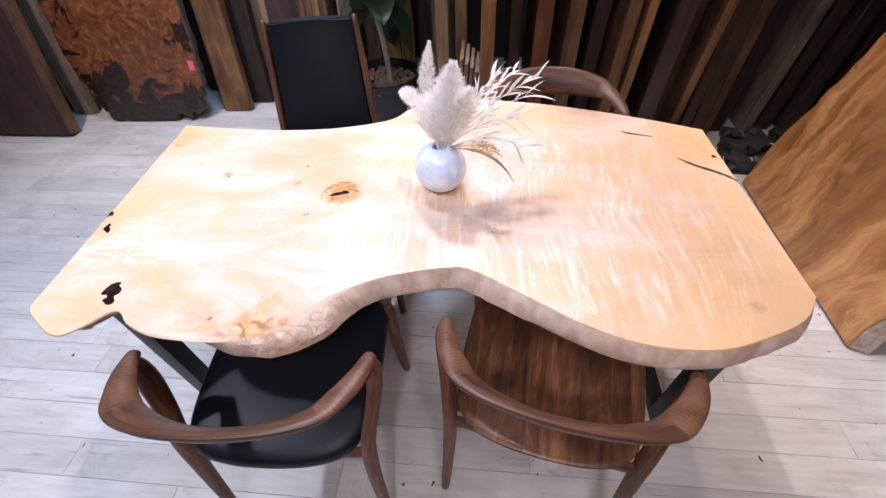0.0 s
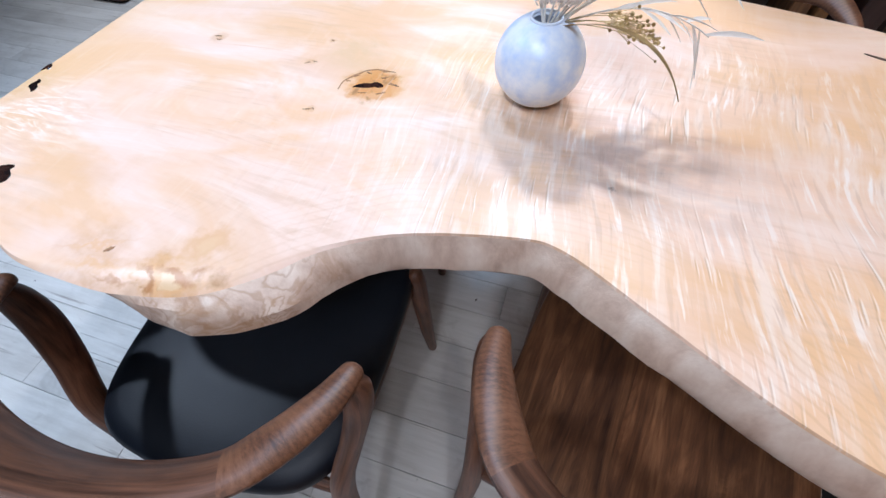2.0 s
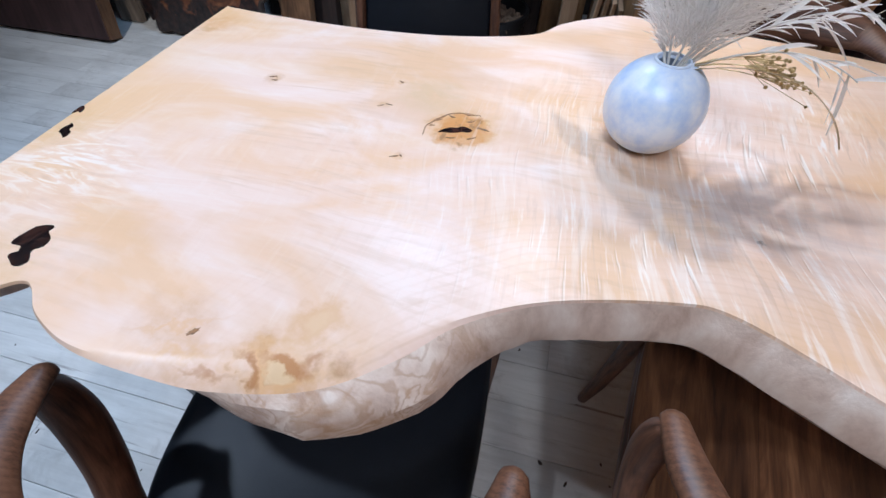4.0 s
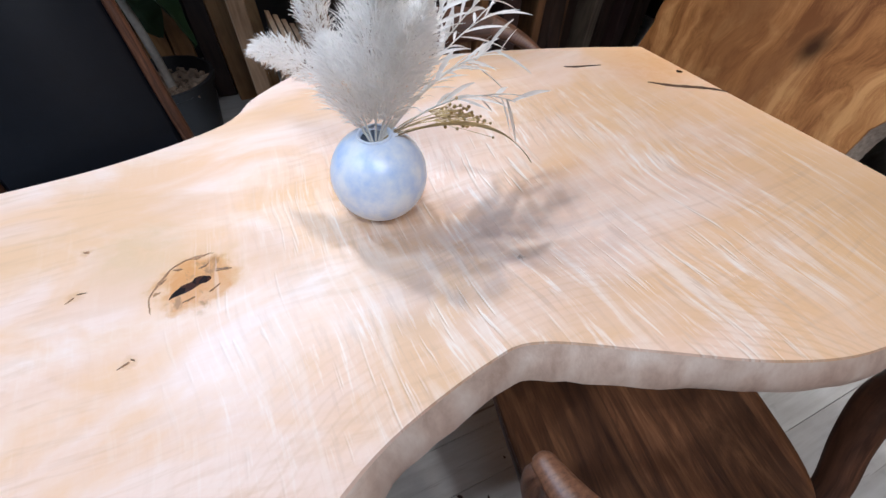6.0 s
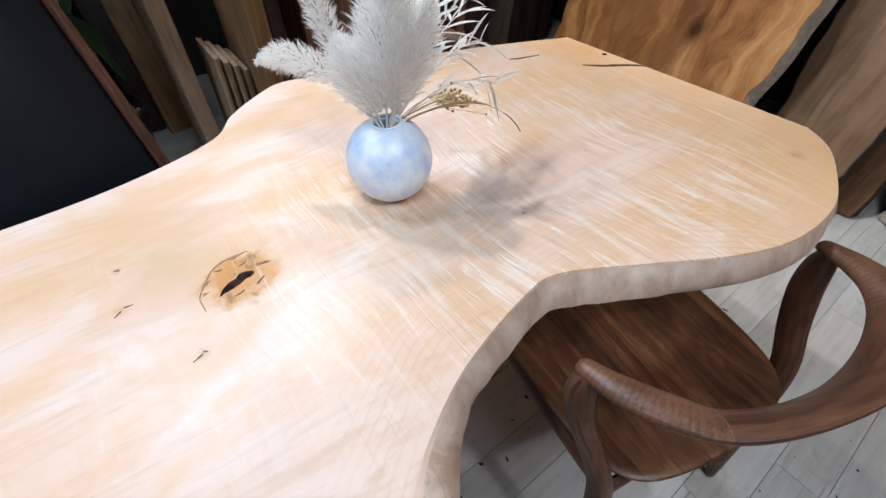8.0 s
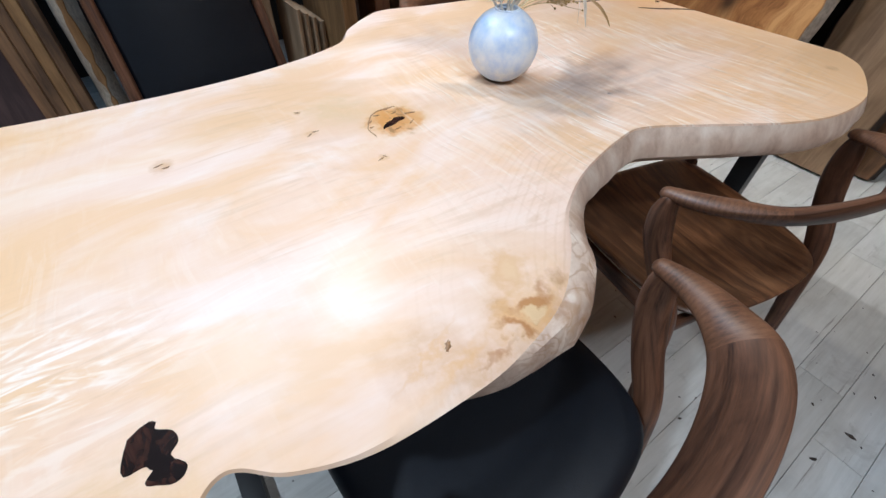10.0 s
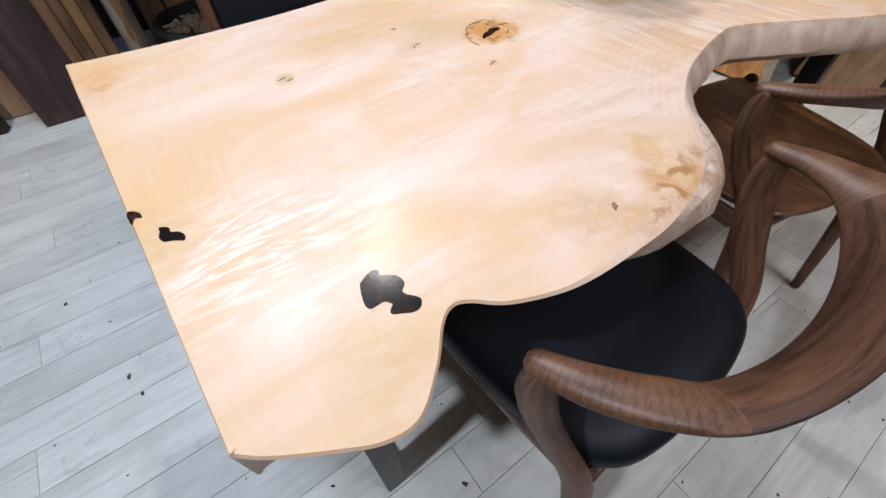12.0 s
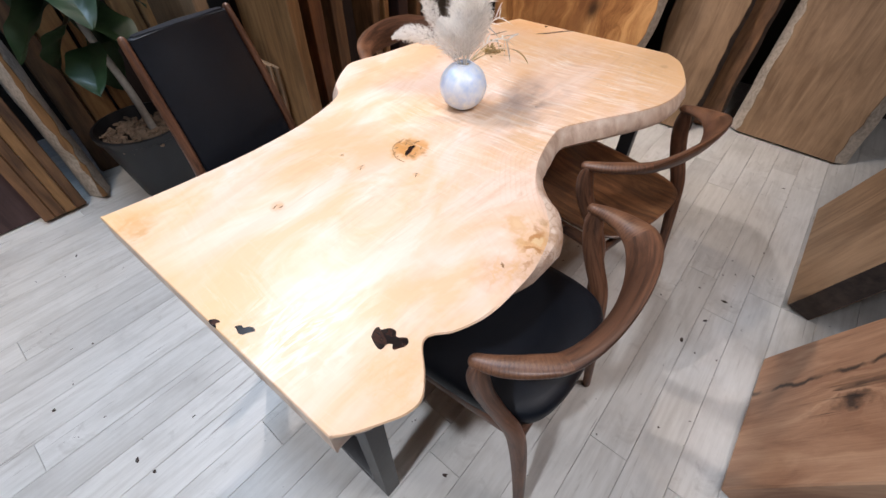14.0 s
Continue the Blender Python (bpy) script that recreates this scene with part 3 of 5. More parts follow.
tagged(part("ceiling", box(bmesh.new(), (X0 - 0.12, Y0 - 0.12, HIGH), (X1 + 0.12, Y1 + 0.12, HIGH + 0.1)), ceiling_paint, None, "", False), "plain painted showroom ceiling", "ceiling", kind="structure")
floor = tagged(part("floor", box(bmesh.new(), (X0, Y0, -0.06), (X1, Y1, -0.004)), plain("joint_dirt", (0.19, 0.175, 0.16), 0.9), None, "", False), "white-washed timber plank floor, scuffed", "floor", kind="structure")

# ---- the table ----
TOP = 0.72
table = thing("dining_table", "live-edge pale maple slab table on black steel legs", "table", (0, 0, 0))
BACK = [(-0.609, 0.326), (-0.465, 0.310), (-0.272, 0.303), (-0.090, 0.320), (0.066, 0.371), (0.124, 0.442), (0.202, 0.502), (0.270, 0.530), (0.395, 0.505), (0.563, 0.480), (0.805, 0.415), (1.023, 0.334)]
FRONT = [(1.044, -0.280), (1.002, -0.333), (0.926, -0.375), (0.816, -0.412), (0.689, -0.410), (0.581, -0.374), (0.460, -0.306), (0.353, -0.247), (0.287, -0.245), (0.161, -0.278), (0.077, -0.326), (0.029, -0.376), (-0.038, -0.426), (-0.127, -0.451), (-0.197, -0.454), (-0.281, -0.448), (-0.342, -0.426), (-0.372, -0.402), (-0.387, -0.397), (-0.403, -0.406), (-0.429, -0.434), (-0.462, -0.459), (-0.492, -0.458), (-0.522, -0.443), (-0.563, -0.418), (-0.585, -0.399)]
back, front = spline(BACK, 6), spline(FRONT, 6)
right_end = np.array([back[-1] + (front[0] - back[-1]) * k / 8 for k in range(1, 8)])
left_end = np.array([front[-1] + (back[0] - front[-1]) * k / 8 for k in range(1, 8)])
outline = np.concatenate([back, right_end, front, left_end])
n_back, n_right, n_front = len(back), len(right_end), len(front)
flare = np.zeros(len(outline))
for i, (x, y) in enumerate(outline):
    live = i < n_back or n_back + n_right <= i < n_back + n_right + n_front
    if live:
        j = i if i < n_back else i - n_back - n_right
        span = n_back if i < n_back else n_front
        fade = min(1, j / 5, (span - 1 - j) / 5)
        under = min(1, max(0.5, (x + 0.585) / 0.09)) / (1 + math.exp((x + 0.185) * 17)) if y < 0 else 0
        flare[i] = fade * ((1 - under) * (0.013 + 0.008 * noise.noise((x * 6, y * 6, 2)) + (0.008 * math.exp(-((x - 0.33) / 0.22) ** 4) if y < 0 else 0) + 0.016 * math.exp(-((x - 0.05) ** 2 + (y + 0.36) ** 2) / 0.006) + 0.022 * math.exp(-((x + 0.02) ** 2 + (y + 0.42) ** 2) / 0.008)) - 0.052 * under)
lobe = [math.exp(-((x + 0.09) / 0.12) ** 2) if y < -0.2 else 0.0 for x, y in outline]
wob = [0.0055 * noise.noise((x * 30, y * 30, 5)) for x, y in outline]


def edge(k):
    return lambda i: flare[i] * k + (wob[i] * k if abs(flare[i]) > 0.002 else 0)


bm = slab_of(bmesh.new(), outline, [(TOP, lambda i: -0.006 - 0.040 * lobe[i]), (lambda i: TOP - 0.0006 * lobe[i], lambda i: -0.002 - 0.026 * lobe[i] * (1 + 20 * wob[i])), (lambda i: TOP - 0.003 - 0.005 * lobe[i], lambda i: -0.003 * lobe[i]), (TOP - 0.014, edge(0.45)), (TOP - 0.031, edge(0.9)), (TOP - 0.047, edge(1.0)), (TOP - 0.060, lambda i: flare[i] * (0.6 if flare[i] > 0 else 1.1)), (TOP - 0.063, lambda i: -0.004 if flare[i] > 0 else flare[i] * 1.12 - 0.002)])
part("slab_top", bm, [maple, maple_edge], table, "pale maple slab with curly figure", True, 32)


def blot(name, centre, radius, stretch, turn, seed, z, material, parent, label, n=40, rough=0.5):
    pts = []
    for k in range(n):
        a = 2 * math.pi * k / n
        r = radius * (1 + rough * noise.noise((math.cos(a) * 1.6 + seed, math.sin(a) * 1.6, seed)) + 0.3 * rough * noise.noise((math.cos(a) * 5, math.sin(a) * 5, seed)))
        x, y = r * math.cos(a) * stretch, r * math.sin(a)
        c, s = math.cos(radians(turn)), math.sin(radians(turn))
        pts.append((centre[0] + x * c - y * s, centre[1] + x * s + y * c))
    return part(name, slab_of(bmesh.new(), pts, [(z, -0.0006), (z - 0.0004, 0), (z - 0.002, 0)], 0, 0), material, parent, label)


FILL = "glossy dark resin filling a knot hole"


def fill(points, parent, label):
    """A flush resin fill with a given small outline."""
    pts = spline(points, 3, True)
    pts = [(x + 0.0012 * noise.noise((x * 300, y * 300, 1)), y + 0.0012 * noise.noise((x * 300, y * 300, 7))) for x, y in pts]
    z = TOP + 0.0009
    return part("resin_fill", slab_of(bmesh.new(), pts, [(z, -0.0005), (z - 0.0004, 0), (z - 0.002, 0)], 0, 0), resin, parent, label, False)


fill([(-0.424, -0.321), (-0.419, -0.3245), (-0.421, -0.330), (-0.409, -0.339), (-0.407, -0.351), (-0.413, -0.356), (-0.412, -0.363), (-0.405, -0.371), (-0.406, -0.378), (-0.415, -0.382), (-0.428, -0.376), (-0.434, -0.370), (-0.428, -0.363), (-0.434, -0.357), (-0.447, -0.356), (-0.446, -0.341), (-0.440, -0.328), (-0.432, -0.323)], table, FILL)
fill([(-0.571, -0.141), (-0.564, -0.146), (-0.563, -0.154), (-0.556, -0.159), (-0.553, -0.167), (-0.555, -0.175), (-0.564, -0.168), (-0.572, -0.165), (-0.575, -0.156), (-0.573, -0.149)], table, FILL)
fill([(-0.5945, -0.097), (-0.584, -0.103), (-0.582, -0.114), (-0.589, -0.112), (-0.5935, -0.119)], table, FILL)
fill([(-0.030, -0.013), (-0.022, -0.002), (-0.012, 0.004), (-0.004, 0.005), (0.002, 0.011), (0.012, 0.010), (0.020, 0.004), (0.015, -0.002), (0.006, -0.003), (-0.006, -0.008), (-0.020, -0.011)], table, FILL)
ARC = spline([(-0.050, -0.026), (-0.051, -0.018), (-0.0525, -0.005), (-0.047, 0.010), (-0.030, 0.035), (-0.014, 0.045), (0.000, 0.048), (0.012, 0.0475), (0.026, 0.046)], 5)
inner, outer = [], []
for k, (x, y) in enumerate(ARC):
    x, y = x + 0.0016 * noise.noise((x * 170, y * 170, 3)), y + 0.0016 * noise.noise((x * 170, y * 170, 9))
    w = 0.0007 + 0.0010 * max(0, noise.noise((x * 90, y * 90, 4)) + 0.25) + 0.0030 * math.exp(-((x - 0.008) ** 2 + (y - 0.046) ** 2) / 0.00006)
    w *= min(1, k / 4 + 0.2, (len(ARC) - 1 - k) / 12 + 0.15)
    q = math.hypot(x, y)
    outer.append((x, y)), inner.append((x - x / q * 2 * w, y - y / q * 2 * w))
part("knot_rim", slab_of(bmesh.new(), outer + inner[::-1], [(TOP + 0.0008, 0), (TOP - 0.001, 0)], 0, 0), eye_mat, table, "thin dark rim of a knot", False)
for x, y, r, long, turn, seed in ((-0.128, 0.114, 0.0016, 2.6, -30, 1.2), (-0.352, 0.070, 0.0013, 5.0, 20, 2.2), (-0.343, 0.060, 0.0012, 4.0, 5, 3.2), (-0.138, 0.034, 0.0009, 6.0, 40, 4.2), (-0.127, 0.040, 0.0009, 5.0, -10, 5.2), (-0.074, -0.086, 0.0011, 5.0, 25, 6.2), (-0.066, -0.083, 0.0009, 4.0, -40, 7.2), (-0.176, -0.402, 0.0026, 2.2, 45, 8.2), (-0.037, 0.020, 0.0022, 2.6, 30, 9.2), (-0.044, 0.002, 0.0020, 2.2, 10, 10.2), (-0.018, 0.033, 0.0018, 3.0, -20, 11.2), (0.034, 0.012, 0.0022, 4.5, -12, 12.2), (0.012, 0.026, 0.0016, 4.0, 25, 13.2), (0.022, -0.016, 0.0013, 6.0, 35, 14.2), (-0.006, -0.022, 0.0013, 5.0, 15, 15.2)):
    blot("knot_mark", (x, y), r, long, turn, seed, TOP + 0.0007, eye_mat, table, "small brown eye mark", 20, 0.9)
blot("resin_fill", (1.008, 0.196), 0.006, 1.1, 0, 2.3, TOP + 0.0009, resin, table, FILL)


def crack(points, width):
    """An open drying crack along a line of points, widest past its middle."""
    mid = spline(points, 6)
    way = np.gradient(mid, axis=0)
    out = np.stack([-way[:, 1], way[:, 0]], 1) / np.linalg.norm(way, axis=1)[:, None]
    k = np.linspace(0, 1, len(mid))
    half = width * np.sin(np.pi * (0.04 + 0.90 * k ** 0.8)) * np.array([1 + 0.5 * noise.noise((x * 90, y * 90, 3)) for x, y in mid])
    edges = np.concatenate([mid + out * half[:, None], (mid - out * half[:, None])[::-1]])
    part("crack", slab_of(bmesh.new(), edges, [(TOP + 0.0009, 0), (TOP - 0.001, 0)], 0, 0), crack_mat, table, "dark crack in the slab", False)


crack([(0.908, 0.186), (0.945, 0.153), (0.985, 0.128), (1.015, 0.106), (1.031, 0.087)], 0.0048)
crack([(0.784, 0.317), (0.805, 0.307), (0.828, 0.301), (0.866, 0.291)], 0.0030)

for x, y in ((-0.4885, -0.339), (0.9775, -0.287)):
    under = TOP - 0.0635
    legf = part("leg_frame", box(bmesh.new(), (x - 0.0225, y, 0), (x + 0.0225, y + 0.05, under - 0.0085), 0.002), steel, table, "black square-tube steel leg frame")
    part("leg_post", box(bmesh.new(), (x - 0.0225, 0.19, 0), (x + 0.0225, 0.24, under - 0.0085), 0.002), steel, legf)
    part("foot_bar", box(bmesh.new(), (x - 0.0225, y + 0.0505, 0), (x + 0.0225, 0.1895, 0.045), 0.002), steel, legf)
    part("mounting_plate", box(bmesh.new(), (x - 0.045, y + 0.02, under - 0.008), (x + 0.045, 0.22, under), 0.002), steel, legf)
part("stretcher", box(bmesh.new(), (-0.4655, -0.064, 0), (-0.20, -0.019, 0.045), 0.002), steel, table, "black square-tube steel stretcher")

# ---- the arm chairs ----
ARM = [(0.248, -0.002, 0.664, 0.015, 0.011, 4), (0.235, -0.046, 0.675, 0.022, 0.014, 10), (0.208, -0.094, 0.687, 0.028, 0.015, 24), (0.170, -0.133, 0.694, 0.037, 0.0140, 46), (0.095, -0.160, 0.700, 0.045, 0.0125, 60), (0.0, -0.170, 0.702, 0.048, 0.012, 65)]
SEAT = [(0.0, 0.300), (0.13, 0.298), (0.198, 0.288), (0.222, 0.250), (0.226, 0.12), (0.218, -0.02), (0.198, -0.090), (0.155, -0.130), (0.08, -0.148), (0.0, -0.152)]


def mirrored(rows):
    return [(-r[0], *r[1:]) for r in rows] + [r for r in reversed(rows[:-1])]


def arm_chair(label, upholstered, at, turn):
    chair = thing("arm_chair", label, "chair", at, turn, "chairs round the table")
    rows = spline(mirrored(ARM), 7)
    a, b = 20, len(rows) - 21
    part("arm_rest", loft(bmesh.new(), rows, 18, 1.8, span=(0, a + 3), slant=0.55), walnut_arm, chair, "rounded walnut arm rest", True, 50)
    part("back_bow", loft(bmesh.new(), rows, 18, 1.8, span=(a + 3, b + 3)), walnut, chair, "curved walnut back bow", True, 50)
    part("arm_rest", loft(bmesh.new(), rows, 18, 1.8, span=(b + 3, len(rows) + 5), slant=-0.55), walnut_arm, chair, "rounded walnut arm rest", True, 50)
    for s in (-1, 1):
        post = [(0.250, -0.014, 0.660, 0.015, 0.013), (0.252, -0.014, 0.630, 0.017, 0.022), (0.248, -0.024, 0.580, 0.017, 0.026), (0.236, -0.052, 0.515, 0.016, 0.025), (0.222, -0.090, 0.445, 0.017, 0.023), (0.217, -0.112, 0.36, 0.017, 0.020), (0.219, -0.140, 0.20, 0.015, 0.016), (0.226, -0.168, 0.010, 0.012, 0.012)]
        part("rear_leg", loft(bmesh.new(), spline([(s * r[0], *r[1:]) for r in post], 5), 12, 2.3, (0, 1, 0)), walnut, chair)
        leg = [(0.224, 0.264, 0.440, 0.016, 0.018), (0.224, 0.268, 0.41, 0.018, 0.018), (0.224, 0.274, 0.30, 0.018, 0.018), (0.226, 0.284, 0.14, 0.016, 0.016), (0.230, 0.296, 0.009, 0.012, 0.012)]
        part("front_leg", loft(bmesh.new(), [(s * r[0], *r[1:]) for r in leg], 12, 2.2, (0, 1, 0)), walnut, chair)
        rail = [(0.206, -0.07, 0.395, 0.010, 0.022), (0.210, 0.10, 0.392, 0.010, 0.018), (0.208, 0.255, 0.398, 0.010, 0.022)]
        part("side_rail", loft(bmesh.new(), spline([(s * r[0], *r[1:]) for r in rail], 4), 10, 3.0), walnut, chair)
    part("front_rail", loft(bmesh.new(), [(-0.2, 0.262, 0.395, 0.010, 0.02), (0, 0.262, 0.392, 0.010, 0.016), (0.2, 0.262, 0.395, 0.010, 0.02)], 10, 3.0), walnut, chair)
    part("back_rail", loft(bmesh.new(), [(-0.2, -0.105, 0.395, 0.010, 0.02), (0, -0.105, 0.392, 0.010, 0.018), (0.2, -0.105, 0.395, 0.010, 0.02)], 10, 3.0), walnut, chair)
    half = spline(SEAT, 4)
    ring = np.concatenate([half, [(-x, y) for x, y in half[-2:0:-1]]])
    # the top as rings that shrink to the middle, so that it can be domed or scooped
    bm = bmesh.new()
    rings = []
    mid = np.array([0.0, 0.07])
    if upholstered:
        prof = [(0.405, 0.94), (0.412, 0.985), (0.43, 1.0), (0.446, 0.99), (0.456, 0.955), (0.462, 0.86), (0.467, 0.65), (0.469, 0.35)]
    else:
        prof = [(0.412, 0.86), (0.418, 0.93), (0.434, 0.995), (0.440, 1.0), (0.443, 0.985), (0.441, 0.93), (0.434, 0.75), (0.429, 0.5), (0.428, 0.25)]
    for z, k in prof:
        rings.append([bm.verts.new((*(mid + (np.array(q) - mid) * k), z)) for q in ring])
    for a, b in zip(rings, rings[1:]):
        for i in range(len(a)):
            bm.faces.new((a[i], a[(i + 1) % len(a)], b[(i + 1) % len(a)], b[i]))
    for r in (rings[0], rings[-1]):
        bm.faces.new(r)
    part("seat", bm, leather if upholstered else walnut_seat, chair, "black leather upholstered seat" if upholstered else "scooped solid walnut seat", True, 60)
    return chair


arm_chair("walnut arm chair with black leather seat, pushed under the table", True, (-0.0925, -0.449, 0), 3)
arm_chair("walnut arm chair with scooped wooden seat, turned slightly", False, (0.5475, -0.391, 0), -11)
arm_chair("walnut arm chair with curved back, on the table's far side", False, (0.605, 0.515, 0), 180)

# ---- the high-backed leather chair ----
high = thing("high_back_chair", "high-backed black leather dining chair with wooden posts", "chair", (-0.19, 0.49, 0), 10, "chairs round the table")
for s in (-1, 1):
    rows = [(s * 0.186, 0.055, 0.01, 0.013, 0.014), (s * 0.184, -0.015, 0.30, 0.013, 0.018), (s * 0.178, -0.02, 0.46, 0.013, 0.018), (s * 0.164, 0.01, 0.66, 0.012, 0.016), (s * 0.154, 0.06, 0.84, 0.011, 0.014), (s * 0.146, 0.095, 0.950, 0.009, 0.011)]
    part("back_post", loft(bmesh.new(), spline(rows, 5), 12, 2.3, (0, 1, 0)), walnut, high)
    part("front_leg", loft(bmesh.new(), [(s * 0.19, -0.42, 0.40, 0.018, 0.018), (s * 0.19, -0.425, 0.009, 0.013, 0.013)], 12, 2.3, (0, 1, 0)), walnut, high)
    part("side_rail", box(bmesh.new(), (s * 0.187 - 0.01, -0.40, 0.35), (s * 0.187 + 0.01, -0.03, 0.40), 0.004), walnut, high)
bm = bmesh.new()
grid = []
for k in range(13):
    t = k / 12
    z = 0.47 + 0.476 * t
    y = float(np.interp(z, (0.46, 0.66, 0.84, 0.952), (-0.02, 0.01, 0.06, 0.095)))
    w = float(np.interp(z, (0.46, 0.66, 0.84, 0.952), (0.166, 0.154, 0.144, 0.138)))
    sag = 0.012 * (1 - t) + 0.004
    grid.append([(-w, y, z), (-w * 0.93, y - 0.014, z), (0, y - 0.016 + sag, z), (w * 0.93, y - 0.014, z), (w, y, z), (w * 0.9, y + 0.014, z), (0, y + 0.016 + sag, z), (-w * 0.9, y + 0.014, z)])
last = [(x * 0.98, y, 0.954) for x, y, z in grid[-1]]
grid.append([((x), y * 1.0, z) for x, y, z in last])
vs = [[bm.verts.new(p) for p in r] for r in grid]
for a, b in zip(vs, vs[1:]):
    for i in range(8):
        bm.faces.new((a[i], a[(i + 1) % 8], b[(i + 1) % 8], b[i]))
for r in (vs[0], vs[-1]):
    bm.faces.new(r)
bmesh.ops.bevel(bm, geom=[e for e in bm.edges if abs(e.verts[0].co.z - 0.954) < 1e-4 and abs(e.verts[1].co.z - 0.954) < 1e-4], offset=0.006, segments=3, affect="EDGES")
part("backrest", bm, leather, high, "smooth black leather backrest", True, 55)
part("seat", box(bmesh.new(), (-0.20, -0.44, 0.40), (0.20, -0.035, 0.465), 0.02), leather, high, "black leather seat pad")

# ---- the vase and its dried stems ----
VX, VY = 0.263, 0.040
vase = thing("vase", "round white glazed pottery vase on the table", "vase", (VX, VY, TOP))
R, prof = 0.0655, []
for k in range(25):
    a = -math.pi * 0.42 + k / 24 * math.pi * 0.80
    prof.append((R * math.cos(a), 0.0625 + R * math.sin(a)))
prof = [(0.0, 0.0), (prof[0][0] * 0.93, 0.0)] + prof + [(prof[-1][0] - 0.003, prof[-1][1] + 0.001), (prof[-1][0] - 0.006, prof[-1][1] - 0.004), (0.045, 0.075), (0.04, 0.02), (0.0, 0.015)]
bm = bmesh.new()
N = 48
rings = [[bm.verts.new((r * math.cos(2 * math.pi * i / N), r * math.sin(2 * math.pi * i / N), z)) for i in range(N)] if r > 0 else [bm.verts.new((0, 0, z))] for r, z in prof]
for a, b in zip(rings, rings[1:]):
    for i in range(N):
        q = [a[i % len(a)], a[(i + 1) % len(a)], b[(i + 1) % len(b)], b[i % len(b)]]
        q = list(dict.fromkeys(q))
        if len(q) > 2:
            bm.faces.new(q)
part("vase_body", bm, porcelain, vase, "", True, 60)
bm = bmesh.new()
rr, rz = prof[-5][0], prof[-5][1]
ringv = [[bm.verts.new(((rr + 0.0022 * math.cos(b)) * math.cos(a), (rr + 0.0022 * math.cos(b)) * math.sin(a), rz + 0.0022 * math.sin(b))) for b in [2 * math.pi * q / 8 for q in range(8)]] for a in [2 * math.pi * i / N for i in range(N)]]
for i in range(N):
    for q in range(8):
        bm.faces.new((ringv[i][q], ringv[(i + 1) % N][q], ringv[(i + 1) % N][(q + 1) % 8], ringv[i][(q + 1) % 8]))
part("mouth_rim", bm, porcelain, vase)

# dried stems: plumes of fine hairs, bleached fronds, gilded leaf and berries
stems = thing("dried_bouquet", "bleached pampas plumes and dried stems in the vase", "dried flowers", (VX, VY, TOP))
rng = random.Random(4)


def curve_points(tip, bend, base=(0.0, 0.0, 0.10), n=14):
    b, t = Vector(base), Vector(tip)
    c = b.lerp(t, 0.5) + Vector(bend)
    return [(1 - k / n) ** 2 * b + 2 * (k / n) * (1 - k / n) * c + (k / n) ** 2 * t for k in range(n + 1)]


def hair(bm, a, d, length, width):
    side = d.cross(Vector((rng.uniform(-1, 1), rng.uniform(-1, 1), rng.uniform(-1, 1)))).normalized() * width
    mid = a + d * length * 0.55
    tip = a + d * length + Vector((0, 0, -0.12 * length))
    v = [bm.verts.new(p) for p in (a - side * 0.5, a + side * 0.5, mid + side * 0.5, mid - side * 0.5, tip)]
    bm.faces.new(v[:4]), bm.faces.new((v[3], v[2], v[4]))


def plume(tip, bend, thick, count, start=0.3):
    pts = curve_points(tip, bend)
    bm = bmesh.new()
    for i in range(count):
        t = start + (1 - start) * rng.random() ** 0.85
        k = min(int(t * 14), 13)
        p = pts[k].lerp(pts[k + 1], t * 14 - k)
        d = (pts[k + 1] - pts[k]).normalized()
        out = Vector((rng.gauss(0, 1), rng.gauss(0, 1), rng.gauss(0, 1)))
        out = (out - d * out.dot(d)).normalized()
        body = math.sin(math.pi * min(1, max(0.03, (t - start) / (1 - start)) ** 0.75)) ** 0.7
        w = thick * max(body, 0.22)
        hair(bm, p + out * w * 0.75 * rng.random() ** 0.6, (d * rng.uniform(0.6, 1.9) + out + Vector((rng.gauss(0, 0.3), rng.gauss(0, 0.3), rng.gauss(0, 0.3)))).normalized(), w * rng.uniform(0.35, 0.8), 0.0011)
    part("plume", bm, plume_mat, stems, "fluffy bleached pampas plume", False)
    part("stem", loft(bmesh.new(), [(*p, 0.0016, 0.0016) for p in pts], 6), straw_mat, stems)


plume((0.035, 0.035, 0.315), (0.0, 0.0, 0.02), 0.044, 4200, 0.15)
plume((0.075, -0.005, 0.275), (0.0, 0.0, 0.02), 0.040, 3200, 0.2)
plume((-0.03, 0.06, 0.23), (0.0, 0.0, 0.02), 0.040, 2700, 0.2)
plume((-0.025, 0.12, 0.325), (-0.035, 0.02, 0.0), 0.022, 1900, 0.35)
plume((-0.115, 0.150, 0.185), (0.005, 0.01, 0.09), 0.024, 2000, 0.33)


